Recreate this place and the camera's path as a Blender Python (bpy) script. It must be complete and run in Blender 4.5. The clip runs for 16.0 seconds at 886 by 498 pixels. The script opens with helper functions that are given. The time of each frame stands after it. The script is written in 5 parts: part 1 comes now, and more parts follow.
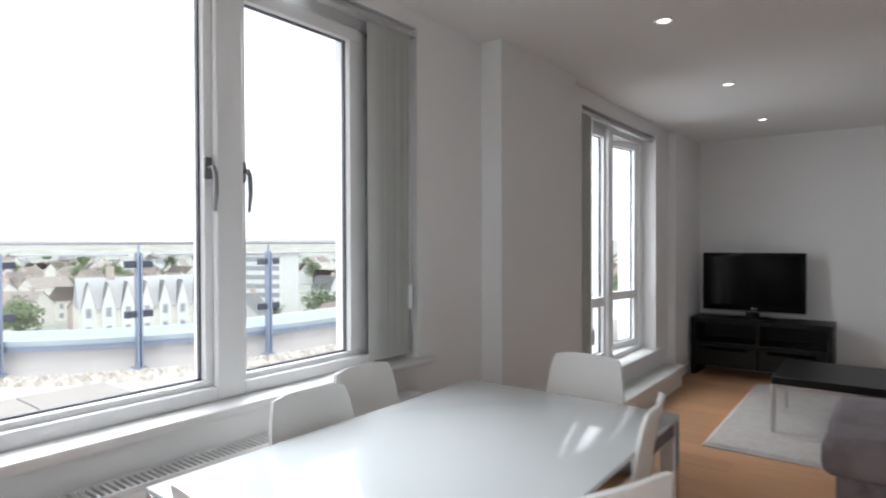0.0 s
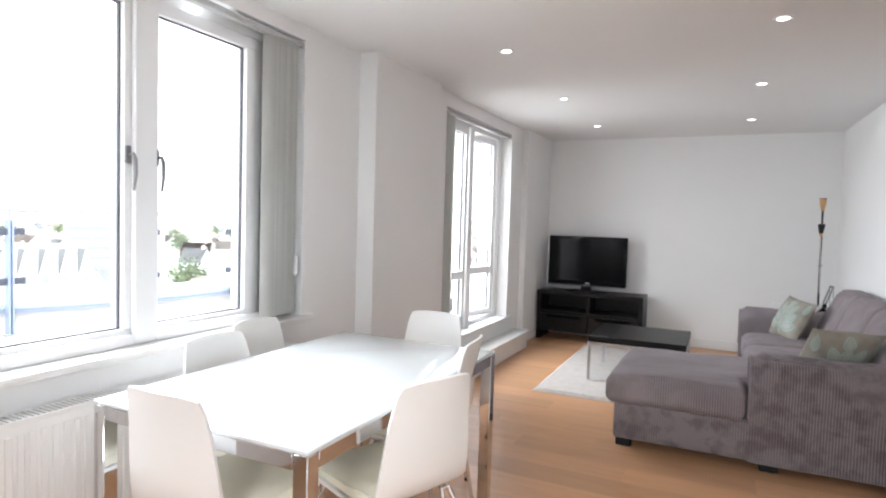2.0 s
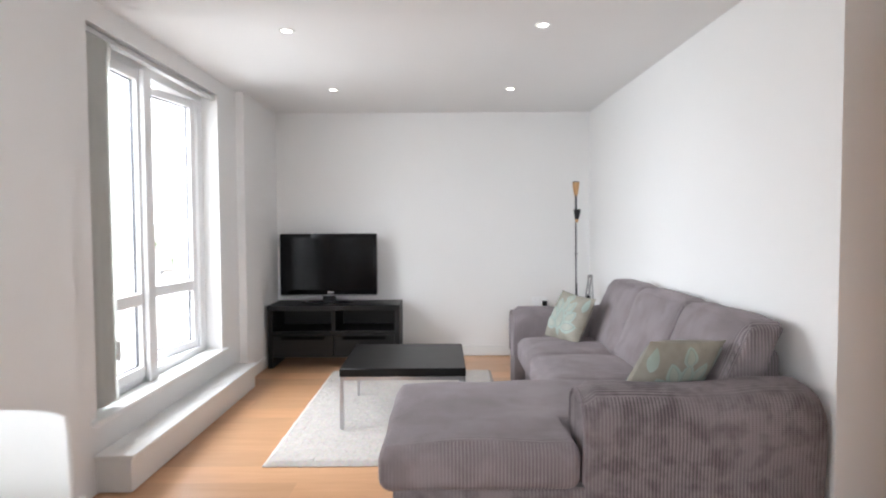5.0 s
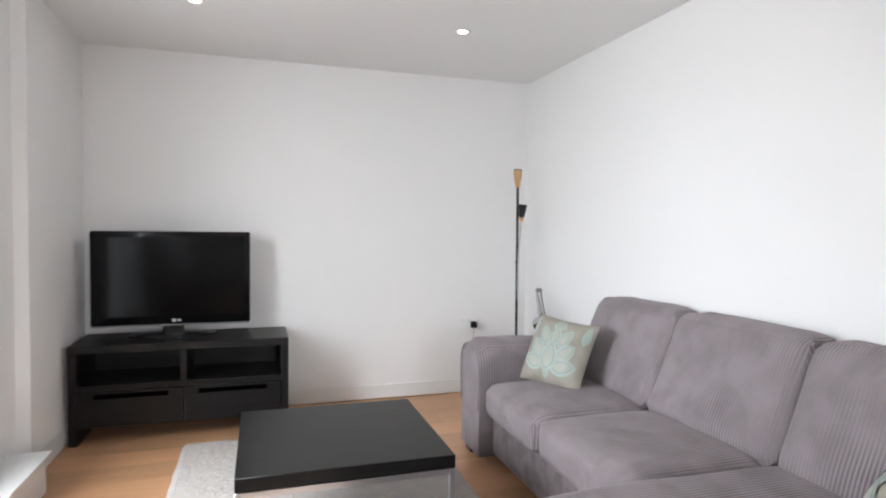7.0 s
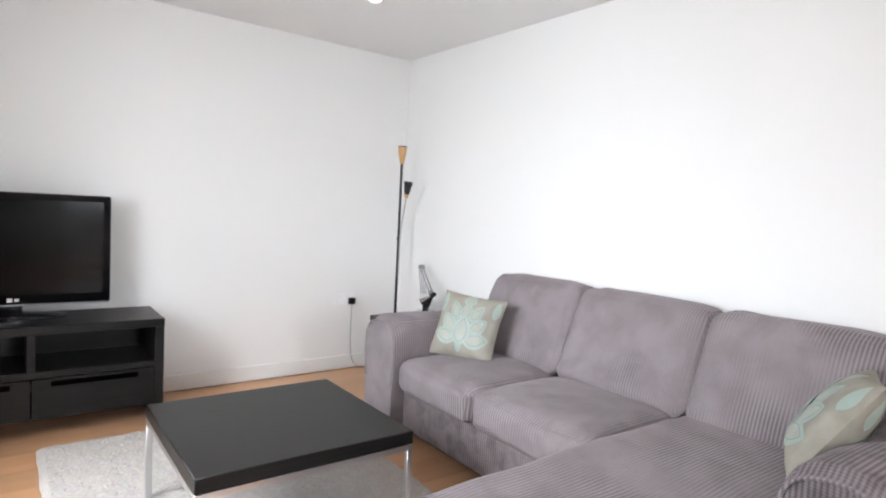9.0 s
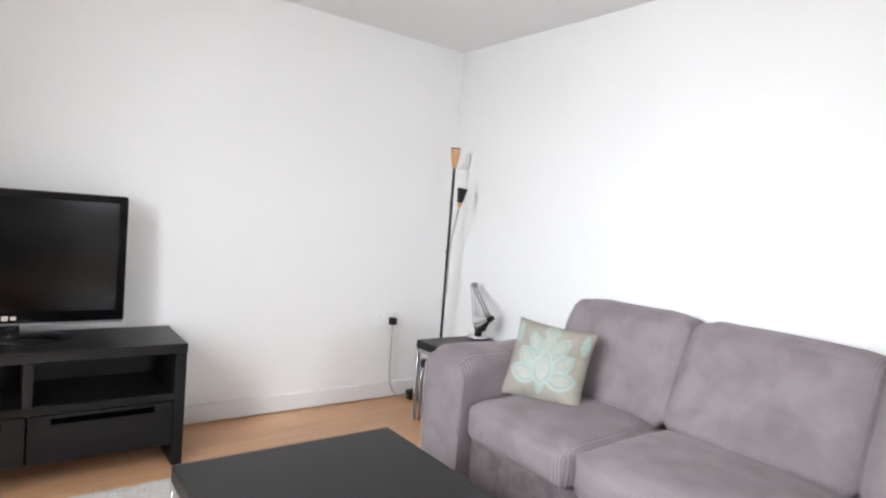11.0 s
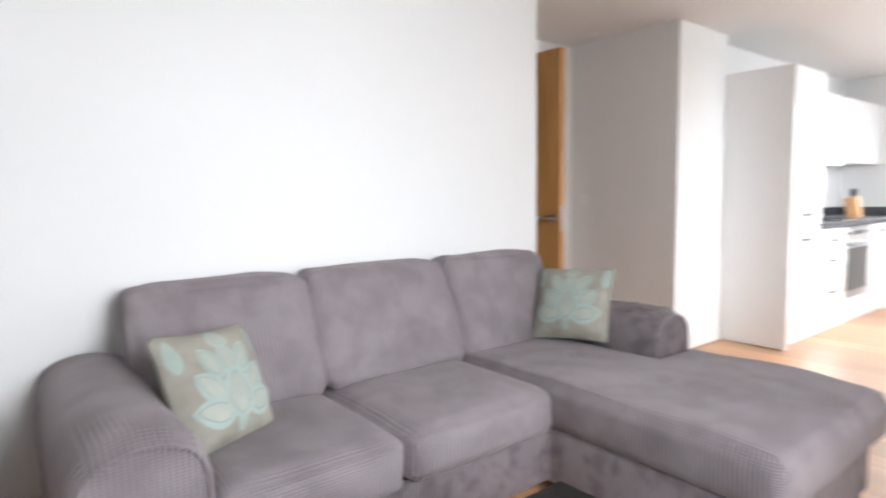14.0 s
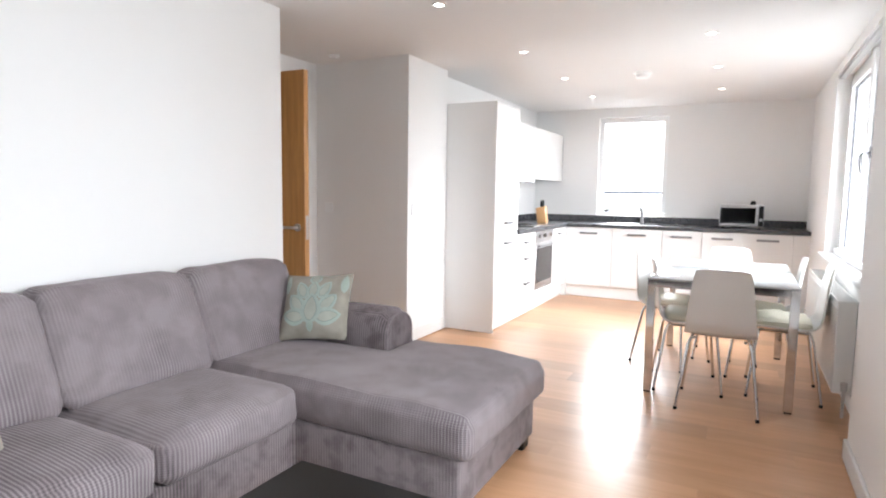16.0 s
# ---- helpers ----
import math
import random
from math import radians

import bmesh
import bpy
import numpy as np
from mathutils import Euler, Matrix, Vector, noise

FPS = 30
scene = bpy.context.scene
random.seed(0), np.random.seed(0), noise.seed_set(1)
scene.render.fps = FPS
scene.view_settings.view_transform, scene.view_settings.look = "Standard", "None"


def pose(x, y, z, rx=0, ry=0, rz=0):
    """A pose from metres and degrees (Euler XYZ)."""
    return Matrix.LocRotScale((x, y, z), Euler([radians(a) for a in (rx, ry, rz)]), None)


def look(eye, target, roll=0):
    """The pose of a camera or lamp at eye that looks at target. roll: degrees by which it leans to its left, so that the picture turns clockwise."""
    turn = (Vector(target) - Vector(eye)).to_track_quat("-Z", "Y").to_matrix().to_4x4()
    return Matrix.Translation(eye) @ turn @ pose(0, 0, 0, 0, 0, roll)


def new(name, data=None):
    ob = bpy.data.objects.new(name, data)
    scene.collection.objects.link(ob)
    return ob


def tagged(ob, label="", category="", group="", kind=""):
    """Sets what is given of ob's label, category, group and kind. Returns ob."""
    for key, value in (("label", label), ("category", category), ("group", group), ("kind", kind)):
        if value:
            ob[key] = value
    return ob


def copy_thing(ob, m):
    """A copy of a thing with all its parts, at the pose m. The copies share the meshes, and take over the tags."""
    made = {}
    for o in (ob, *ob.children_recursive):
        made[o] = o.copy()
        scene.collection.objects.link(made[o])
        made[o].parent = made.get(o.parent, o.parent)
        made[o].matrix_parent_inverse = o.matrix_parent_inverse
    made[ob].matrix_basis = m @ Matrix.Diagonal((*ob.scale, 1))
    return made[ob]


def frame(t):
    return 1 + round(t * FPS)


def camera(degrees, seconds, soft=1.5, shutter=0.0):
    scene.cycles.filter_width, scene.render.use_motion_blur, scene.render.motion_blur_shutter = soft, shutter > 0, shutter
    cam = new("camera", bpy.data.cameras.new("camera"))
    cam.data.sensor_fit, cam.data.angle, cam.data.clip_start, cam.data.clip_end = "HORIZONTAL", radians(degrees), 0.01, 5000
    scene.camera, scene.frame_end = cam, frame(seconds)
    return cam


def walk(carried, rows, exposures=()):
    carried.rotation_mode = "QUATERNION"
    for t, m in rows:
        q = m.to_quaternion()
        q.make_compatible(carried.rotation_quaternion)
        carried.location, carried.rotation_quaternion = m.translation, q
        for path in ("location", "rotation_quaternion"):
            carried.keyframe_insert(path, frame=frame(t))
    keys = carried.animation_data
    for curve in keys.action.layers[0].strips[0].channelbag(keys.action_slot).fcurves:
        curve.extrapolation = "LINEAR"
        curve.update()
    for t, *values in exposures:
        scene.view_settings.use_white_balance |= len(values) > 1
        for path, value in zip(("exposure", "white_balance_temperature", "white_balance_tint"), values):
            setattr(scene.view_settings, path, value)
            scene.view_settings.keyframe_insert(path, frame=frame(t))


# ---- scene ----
cam = camera(74.5, 16.0, soft=2.0, shutter=0.35)
PATH = [
    (0, (0.205, 0.546, 1.307), (-1.006, 2.137, 1.283), -0.2),
    (0.5, (0.41, 0.333, 1.32), (-0.65, 2.028, 1.255), 1.5),
    (1, (0.516, 0.188, 1.332), (-0.428, 1.949, 1.248), 1.9),
    (1.5, (0.555, 0.093, 1.325), (-0.323, 1.887, 1.232), 1.7),
    (2, (0.573, 0.052, 1.326), (-0.289, 1.854, 1.229), 1.7),
    (2.5, (0.569, 0.057, 1.318), (-0.273, 1.868, 1.219), 1.4),
    (3, (0.537, 0.138, 1.3), (-0.248, 1.974, 1.187), 0.9),
    (3.5, (0.471, 0.35, 1.295), (-0.202, 2.231, 1.187), 0.5),
    (4, (0.378, 0.659, 1.293), (-0.064, 2.608, 1.22), 0.2),
    (4.5, (0.313, 1.055, 1.276), (0.123, 3.044, 1.196), -0.1),
    (7, (-0.322, 2.983, 1.226), (0.276, 4.89, 1.156), 0.6),
    (7.5, (-0.489, 3.167, 1.19), (0.387, 4.964, 1.157), 0.9),
    (8, (-0.732, 3.226, 1.226), (0.423, 4.856, 1.131), 0.9),
    (10.5, (-0.875, 3.439, 1.2), (0.321, 5.034, 1.042), 4.5),
    (11, (-0.821, 3.861, 1.216), (0.374, 5.461, 1.105), 4.5),
    (11.5, (-0.768, 4.367, 1.254), (0.452, 5.949, 1.15), 3.6),
    (12, (-0.788, 4.804, 1.255), (0.497, 6.331, 1.131), 3.6),
    (12.5, (-0.816, 5.309, 1.211), (0.771, 6.517, 1.062), 2.5),
    (13, (-0.734, 5.551, 1.173), (1.137, 6.249, 1.071), 1.2),
    (13.5, (-0.782, 5.917, 1.085), (1.21, 5.746, 1.074), 1.0),
    (14, (-0.612, 6.135, 1.151), (0.946, 4.895, 0.973), -0.8),
    (14.5, (-0.785, 6.204, 1.252), (0.468, 4.652, 1.109), 0.7),
    (15, (-0.885, 6.276, 1.27), (0.146, 4.57, 1.113), 0.9),
    (15.5, (-0.877, 6.316, 1.257), (0.065, 4.561, 1.073), 0.9),
    (16, (-0.852, 6.36, 1.258), (0.061, 4.591, 1.063), 0.8),
]
walk(cam, [(t, look(eye, target, roll)) for t, eye, target, roll in PATH], [(0, -1.15, 6300, 10), (0.5, -0.98, 6300, 10), (1, -0.45, 6300, 10), (1.5, -0.1, 6300, 10), (2.5, -0.03, 6300, 10), (4, 0.05, 6300, 10), (4.5, 0.2, 6300, 10), (7, 0.28, 6300, 10), (8, 0.5, 6300, 10), (10.5, 0.5, 6300, 10), (11, 0.55, 6300, 10), (12, 0.68, 6300, 10), (12.5, 0.59, 6300, 10), (13, 0.42, 6300, 10), (13.5, 0.36, 6300, 10), (14, 0.42, 6300, 10), (15, 0.34, 6300, 10), (16, 0.39, 6300, 10)])

# ---- light ----
H = 2.335            # ceiling height
world = bpy.data.worlds.new("sky")
scene.world = world
world.use_nodes = True
wn = world.node_tree.nodes
sky = wn.new("ShaderNodeTexSky")
sky.sky_type = 'NISHITA'
sky.sun_disc = False
sky.sun_elevation = radians(66.7)
sky.sun_rotation = radians(111.8)
sky.dust_density = 4.0
sky.air_density = 0.7
wn["Background"].inputs["Strength"].default_value = 0.15
cloud = wn.new("ShaderNodeMix")          # even cloud cover over the clear sky
cloud.data_type = 'RGBA'
cloud.inputs["Factor"].default_value = 0.85
cloud.inputs["B"].default_value = (30.0, 30.7, 31.8, 1)
world.node_tree.links.new(sky.outputs["Color"], cloud.inputs["A"])
world.node_tree.links.new(cloud.outputs["Result"], wn["Background"].inputs["Color"])

sun_data = bpy.data.lights.new("sun", 'SUN')
sun_data.energy, sun_data.angle, sun_data.color = 4.4, radians(16), (1.0, 0.97, 0.92)
sun = new("sun", sun_data)
sun.matrix_world = look((0, 0, 30), (-10, 4, 5))


def window_light(name, w, h, power, m, spread=118):
    """Sky light entering through a window opening."""
    d = bpy.data.lights.new(name, 'AREA')
    d.shape, d.size, d.size_y, d.energy, d.color = 'RECTANGLE', w, h, power, (0.93, 0.97, 1.0)
    d.spread = radians(spread)
    ob = new(name, d)
    ob.matrix_world = m
    return ob


window_light("window_light_dining", 1.9, 1.3, 68, look((-2.05, 1.45, 1.72), (0, 0.7, 0.4)), 98)
window_light("window_light_living", 1.5, 1.5, 71, look((-2.2, 5.02, 1.6), (0, 5.3, 0.15)), 146)
window_light("window_light_kitchen", 0.8, 1.1, 27, look((0.44, -1.55, 1.65), (0.44, 0.3, 0.5)), 100)

# ---- materials ----


def mat(name, base, rough=0.5, metal=0.0, var=0.06, scale=6.0, bump=0.0, bump_scale=120.0, spec=0.5, coat=0.0, fine=0.04):
    """Principled surface with two scales of colour variation and a fine relief."""
    m = bpy.data.materials.new(name)
    m.use_nodes = True
    nt = m.node_tree
    n, l = nt.nodes, nt.links
    p = n["Principled BSDF"]
    p.inputs["Roughness"].default_value = rough
    p.inputs["Metallic"].default_value = metal
    p.inputs["Specular IOR Level"].default_value = spec
    p.inputs["Coat Weight"].default_value = coat
    co = n.new("ShaderNodeTexCoord")
    big = n.new("ShaderNodeTexNoise")
    big.inputs["Scale"].default_value = scale
    big.inputs["Detail"].default_value = 4
    small = n.new("ShaderNodeTexNoise")
    small.inputs["Scale"].default_value = bump_scale
    small.inputs["Detail"].default_value = 3
    for t in (big, small):
        l.new(co.outputs["Object"], t.inputs["Vector"])
    mix = n.new("ShaderNodeMix")
    mix.data_type = 'RGBA'
    c = base
    mix.inputs["A"].default_value = (*[max(0, v * (1 - var)) for v in c], 1)
    mix.inputs["B"].default_value = (*[min(1, v * (1 + var)) for v in c], 1)
    l.new(big.outputs["Fac"], mix.inputs["Factor"])
    mul = n.new("ShaderNodeMix")
    mul.data_type, mul.blend_type = 'RGBA', 'OVERLAY'
    mul.inputs["Factor"].default_value = fine
    l.new(mix.outputs["Result"], mul.inputs["A"])
    l.new(small.outputs["Color"], mul.inputs["B"])
    l.new(mul.outputs["Result"], p.inputs["Base Color"])
    rr = n.new("ShaderNodeMapRange")
    rr.inputs["To Min"].default_value = max(0.02, rough - 0.05)
    rr.inputs["To Max"].default_value = min(1, rough + 0.05)
    l.new(big.outputs["Fac"], rr.inputs["Value"])
    l.new(rr.outputs["Result"], p.inputs["Roughness"])
    if bump:
        b = n.new("ShaderNodeBump")
        b.inputs["Strength"].default_value = bump
        b.inputs["Distance"].default_value = 0.002
        l.new(small.outputs["Fac"], b.inputs["Height"])
        l.new(b.outputs["Normal"], p.inputs["Normal"])
    return m


def wood(name, dark, light, axis=0, rough=0.35, stretch=14.0, scale=3.0, random_amount=0.12, coat=0.0, spec=0.5, relief=0.05, spread=0.07):
    """Grain stretched along one axis; each piece differs a little."""
    m = bpy.data.materials.new(name)
    m.use_nodes = True
    nt = m.node_tree
    n, l = nt.nodes, nt.links
    p = n["Principled BSDF"]
    co = n.new("ShaderNodeTexCoord")
    info = n.new("ShaderNodeObjectInfo")
    mp = n.new("ShaderNodeMapping")
    s = [stretch] * 3
    s[axis] = 1.0
    mp.inputs["Scale"].default_value = s
    shift = n.new("ShaderNodeMath")
    shift.operation = 'MULTIPLY'
    shift.inputs[1].default_value = 37.0
    l.new(info.outputs["Random"], shift.inputs[0])
    l.new(shift.outputs[0], mp.inputs["Location"])
    l.new(co.outputs["Object"], mp.inputs["Vector"])
    grain = n.new("ShaderNodeTexNoise")
    grain.inputs["Scale"].default_value = scale
    grain.inputs["Detail"].default_value = 6
    grain.inputs["Distortion"].default_value = 0.6
    l.new(mp.outputs["Vector"], grain.inputs["Vector"])
    ramp = n.new("ShaderNodeValToRGB")
    ramp.color_ramp.elements[0].position, ramp.color_ramp.elements[0].color = 0.28, (*dark, 1)
    ramp.color_ramp.elements[1].position, ramp.color_ramp.elements[1].color = 0.72, (*light, 1)
    l.new(grain.outputs["Fac"], ramp.inputs["Fac"])
    hsv = n.new("ShaderNodeHueSaturation")
    val = n.new("ShaderNodeMapRange")
    val.inputs["To Min"].default_value = 1 - random_amount
    val.inputs["To Max"].default_value = 1 + random_amount
    l.new(info.outputs["Random"], val.inputs["Value"])
    l.new(val.outputs["Result"], hsv.inputs["Value"])
    l.new(ramp.outputs["Color"], hsv.inputs["Color"])
    l.new(hsv.outputs["Color"], p.inputs["Base Color"])
    rr = n.new("ShaderNodeMapRange")
    rr.inputs["To Min"].default_value = rough - spread
    rr.inputs["To Max"].default_value = rough + spread
    l.new(grain.outputs["Fac"], rr.inputs["Value"])
    l.new(rr.outputs["Result"], p.inputs["Roughness"])
    p.inputs["Coat Weight"].default_value = coat
    p.inputs["Specular IOR Level"].default_value = spec
    b = n.new("ShaderNodeBump")
    b.inputs["Strength"].default_value = relief
    b.inputs["Distance"].default_value = 0.001
    l.new(grain.outputs["Fac"], b.inputs["Height"])
    l.new(b.outputs["Normal"], p.inputs["Normal"])
    return m


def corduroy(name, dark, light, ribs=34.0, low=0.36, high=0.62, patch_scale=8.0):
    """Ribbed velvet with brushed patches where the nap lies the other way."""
    m = bpy.data.materials.new(name)
    m.use_nodes = True
    nt = m.node_tree
    n, l = nt.nodes, nt.links
    p = n["Principled BSDF"]
    p.inputs["Roughness"].default_value = 0.9
    p.inputs["Sheen Weight"].default_value = 0.18
    p.inputs["Sheen Roughness"].default_value = 0.4
    p.inputs["Sheen Tint"].default_value = (0.85, 0.78, 0.8, 1)
    p.inputs["Specular IOR Level"].default_value = 0.15
    co = n.new("ShaderNodeTexCoord")
    patch = n.new("ShaderNodeTexNoise")
    patch.inputs["Scale"].default_value = patch_scale
    patch.inputs["Detail"].default_value = 5
    patch.inputs["Distortion"].default_value = 0.25
    l.new(co.outputs["Object"], patch.inputs["Vector"])
    ramp = n.new("ShaderNodeValToRGB")
    ramp.color_ramp.elements[0].position, ramp.color_ramp.elements[0].color = low, (*dark, 1)
    ramp.color_ramp.elements[1].position, ramp.color_ramp.elements[1].color = high, (*light, 1)
    l.new(patch.outputs["Fac"], ramp.inputs["Fac"])
    # ribs run down every face: along x on faces that look along y, along y elsewhere
    sep, nor = n.new("ShaderNodeSeparateXYZ"), n.new("ShaderNodeSeparateXYZ")
    l.new(co.outputs["Object"], sep.inputs[0])
    l.new(co.outputs["Normal"], nor.inputs[0])
    mag, pick, along, vec = n.new("ShaderNodeMath"), n.new("ShaderNodeMath"), n.new("ShaderNodeMix"), n.new("ShaderNodeCombineXYZ")
    mag.operation, pick.operation = 'ABSOLUTE', 'GREATER_THAN'
    pick.inputs[1].default_value = 0.62
    l.new(nor.outputs["Y"], mag.inputs[0])
    l.new(mag.outputs[0], pick.inputs[0])
    l.new(pick.outputs[0], along.inputs["Factor"])
    l.new(sep.outputs["Y"], along.inputs["A"])
    l.new(sep.outputs["X"], along.inputs["B"])
    l.new(along.outputs["Result"], vec.inputs["X"])
    wave = n.new("ShaderNodeTexWave")
    wave.bands_direction = 'X'
    wave.inputs["Scale"].default_value = ribs
    wave.inputs["Distortion"].default_value = 0.0
    l.new(vec.outputs[0], wave.inputs["Vector"])
    # a finer cross rib breaks the cords into a waffle
    cross_vec, cross = n.new("ShaderNodeCombineXYZ"), n.new("ShaderNodeTexWave")
    other, flat_z, third = n.new("ShaderNodeMix"), n.new("ShaderNodeMath"), n.new("ShaderNodeMath")
    third.operation, flat_z.operation = 'ABSOLUTE', 'GREATER_THAN'
    flat_z.inputs[1].default_value = 0.62
    l.new(nor.outputs["Z"], third.inputs[0])
    l.new(third.outputs[0], flat_z.inputs[0])
    l.new(flat_z.outputs[0], other.inputs["Factor"])
    l.new(sep.outputs["Z"], other.inputs["A"])
    l.new(sep.outputs["X"], other.inputs["B"])
    l.new(other.outputs["Result"], cross_vec.inputs["X"])
    l.new(cross_vec.outputs[0], cross.inputs["Vector"])
    cross.bands_direction = 'X'
    cross.inputs["Scale"].default_value = ribs * 1.7
    fuzz = n.new("ShaderNodeTexNoise")
    fuzz.inputs["Scale"].default_value = 300
    l.new(co.outputs["Object"], fuzz.inputs["Vector"])
    rib = n.new("ShaderNodeMix")
    rib.data_type, rib.blend_type = 'RGBA', 'MULTIPLY'
    l.new(ramp.outputs["Color"], rib.inputs["A"])
    lines = n.new("ShaderNodeMapRange")
    lines.inputs["To Min"].default_value = 0.44
    lines.inputs["To Max"].default_value = 1.3
    weave = n.new("ShaderNodeMath")
    weave.operation = 'MULTIPLY_ADD'
    weave.inputs[1].default_value = 0.28
    l.new(cross.outputs["Fac"], weave.inputs[0])
    scaled = n.new("ShaderNodeMath")
    scaled.operation = 'MULTIPLY'
    scaled.inputs[1].default_value = 0.72
    l.new(wave.outputs["Fac"], scaled.inputs[0])
    l.new(scaled.outputs[0], weave.inputs[2])
    l.new(weave.outputs[0], lines.inputs["Value"])
    l.new(lines.outputs["Result"], rib.inputs["B"])
    cover = n.new("ShaderNodeTexNoise")
    cover.inputs["Scale"].default_value = 2.2
    l.new(co.outputs["Object"], cover.inputs["Vector"])
    cr = n.new("ShaderNodeMapRange")
    cr.inputs["From Min"].default_value = 0.40
    cr.inputs["From Max"].default_value = 0.60
    l.new(cover.outputs["Fac"], cr.inputs["Value"])
    l.new(cr.outputs["Result"], rib.inputs["Factor"])
    l.new(rib.outputs["Result"], p.inputs["Base Color"])
    b1 = n.new("ShaderNodeBump")
    b1.inputs["Strength"].default_value = 0.45
    b1.inputs["Distance"].default_value = 0.004
    l.new(weave.outputs[0], b1.inputs["Height"])
    b2 = n.new("ShaderNodeBump")
    b2.inputs["Strength"].default_value = 0.2
    b2.inputs["Distance"].default_value = 0.002
    l.new(fuzz.outputs["Fac"], b2.inputs["Height"])
    l.new(b1.outputs["Normal"], b2.inputs["Normal"])
    l.new(b2.outputs["Normal"], p.inputs["Normal"])
    return m


def glow(name, color, strength):
    m = bpy.data.materials.new(name)
    m.use_nodes = True
    p = m.node_tree.nodes["Principled BSDF"]
    p.inputs["Base Color"].default_value = (*color, 1)
    p.inputs["Emission Color"].default_value = (*color, 1)
    p.inputs["Emission Strength"].default_value = strength
    return m


def clear_glass(name, tint=(1, 1, 1)):
    m = bpy.data.materials.new(name)
    m.use_nodes = True
    n, l = m.node_tree.nodes, m.node_tree.links
    n.remove(n["Principled BSDF"])
    tr, gl, mx, lw = (n.new("ShaderNodeBsdfTransparent"), n.new("ShaderNodeBsdfGlossy"), n.new("ShaderNodeMixShader"), n.new("ShaderNodeLayerWeight"))
    tr.inputs["Color"].default_value = (*tint, 1)
    gl.inputs["Roughness"].default_value = 0.02
    pw, sc = n.new("ShaderNodeMath"), n.new("ShaderNodeMath")
    pw.operation, sc.operation = 'POWER', 'MULTIPLY_ADD'
    pw.inputs[1].default_value = 5.0
    sc.inputs[1].default_value, sc.inputs[2].default_value = 0.8, 0.03
    l.new(lw.outputs["Facing"], pw.inputs[0])
    l.new(pw.outputs[0], sc.inputs[0])
    l.new(sc.outputs[0], mx.inputs["Fac"])
    l.new(tr.outputs["BSDF"], mx.inputs[1])
    l.new(gl.outputs["BSDF"], mx.inputs[2])
    l.new(mx.outputs["Shader"], n["Material Output"].inputs["Surface"])
    return m


M_WALL = mat("wall_paint", (0.865, 0.858, 0.85), 0.85, var=0.02, scale=1.5, bump=0.15, bump_scale=260, spec=0.25, fine=0.02)
M_CEIL = mat("ceiling_paint", (0.855, 0.845, 0.838), 0.9, var=0.015, scale=1.2, bump=0.1, bump_scale=200, spec=0.2, fine=0.02)
M_TRIM = mat("trim_gloss", (0.82, 0.82, 0.81), 0.35, var=0.02, scale=5, spec=0.5, fine=0.02)
M_PVC = mat("window_pvc", (0.90, 0.905, 0.91), 0.42, var=0.01, scale=2, spec=0.3, fine=0.01)
M_SEAL = mat("rubber_seal", (0.10, 0.10, 0.11), 0.6)
M_SLOTSHADE = mat("slot_shade", (0.001, 0.001, 0.001), 0.9, spec=0.0)
M_TRACK = mat("track_grey", (0.52, 0.52, 0.515), 0.45, metal=0.1)
M_BLIND = mat("blind_fabric", (0.80, 0.80, 0.765), 0.9, var=0.05, scale=9, bump=0.3, bump_scale=400, spec=0.1)
M_UNIT = mat("kitchen_gloss", (0.87, 0.868, 0.866), 0.08, var=0.01, scale=3, spec=0.5, coat=0.3, fine=0.01)
M_STONE = mat("worktop_grey", (0.075, 0.077, 0.085), 0.28, var=0.12, scale=30, bump_scale=500, fine=0.25)
M_STEEL = mat("brushed_steel", (0.55, 0.55, 0.56), 0.3, metal=1.0, var=0.06, scale=40)
M_GREYMETAL = mat("satin_grey_metal", (0.30, 0.30, 0.31), 0.35, metal=0.7, var=0.06, scale=30)
M_CHROME = mat("chrome", (0.72, 0.72, 0.73), 0.08, metal=1.0, var=0.03, scale=15)
M_BLACKGLASS = mat("black_glass", (0.008, 0.008, 0.009), 0.06, var=0.1, scale=3)
M_BLACK = mat("black_plastic", (0.007, 0.007, 0.0075), 0.35, spec=0.3, var=0.15, scale=12, bump=0.05)
M_TVCASE = mat("gloss_black_bezel", (0.004, 0.004, 0.0045), 0.14, spec=0.25, var=0.1, scale=6)
M_TVSCREEN = mat("tv_screen", (0.003, 0.003, 0.0035), 0.12, spec=0.2, var=0.1, scale=2)
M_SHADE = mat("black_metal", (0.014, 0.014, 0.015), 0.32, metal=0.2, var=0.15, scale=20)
M_BROWNBLACK = wood("black_brown_veneer", (0.0065, 0.006, 0.006), (0.0125, 0.0115, 0.011), 0, 0.36, 20, 4, 0.1, spec=0.22)
M_FLOOR = wood("laminate_beech", (0.55, 0.302, 0.156), (0.642, 0.37, 0.208), 0, 0.32, 8, 2.2, 0.13, coat=0.06, spec=0.5, relief=0.008, spread=0.02)
M_FLOORGAP = mat("laminate_joint", (0.46, 0.25, 0.13), 0.6)
M_OAK = wood("oak_veneer", (0.40, 0.19, 0.06), (0.56, 0.29, 0.10), 2, 0.35, 14, 3, 0.05)
M_PALEWOOD = wood("pale_beech", (0.55, 0.30, 0.13), (0.68, 0.40, 0.19), 2, 0.4, 12, 8, 0.05)
M_TABLEGLASS = mat("white_table_glass", (0.63, 0.66, 0.665), 0.05, var=0.01, scale=2, spec=0.5, coat=0.0, fine=0.01)
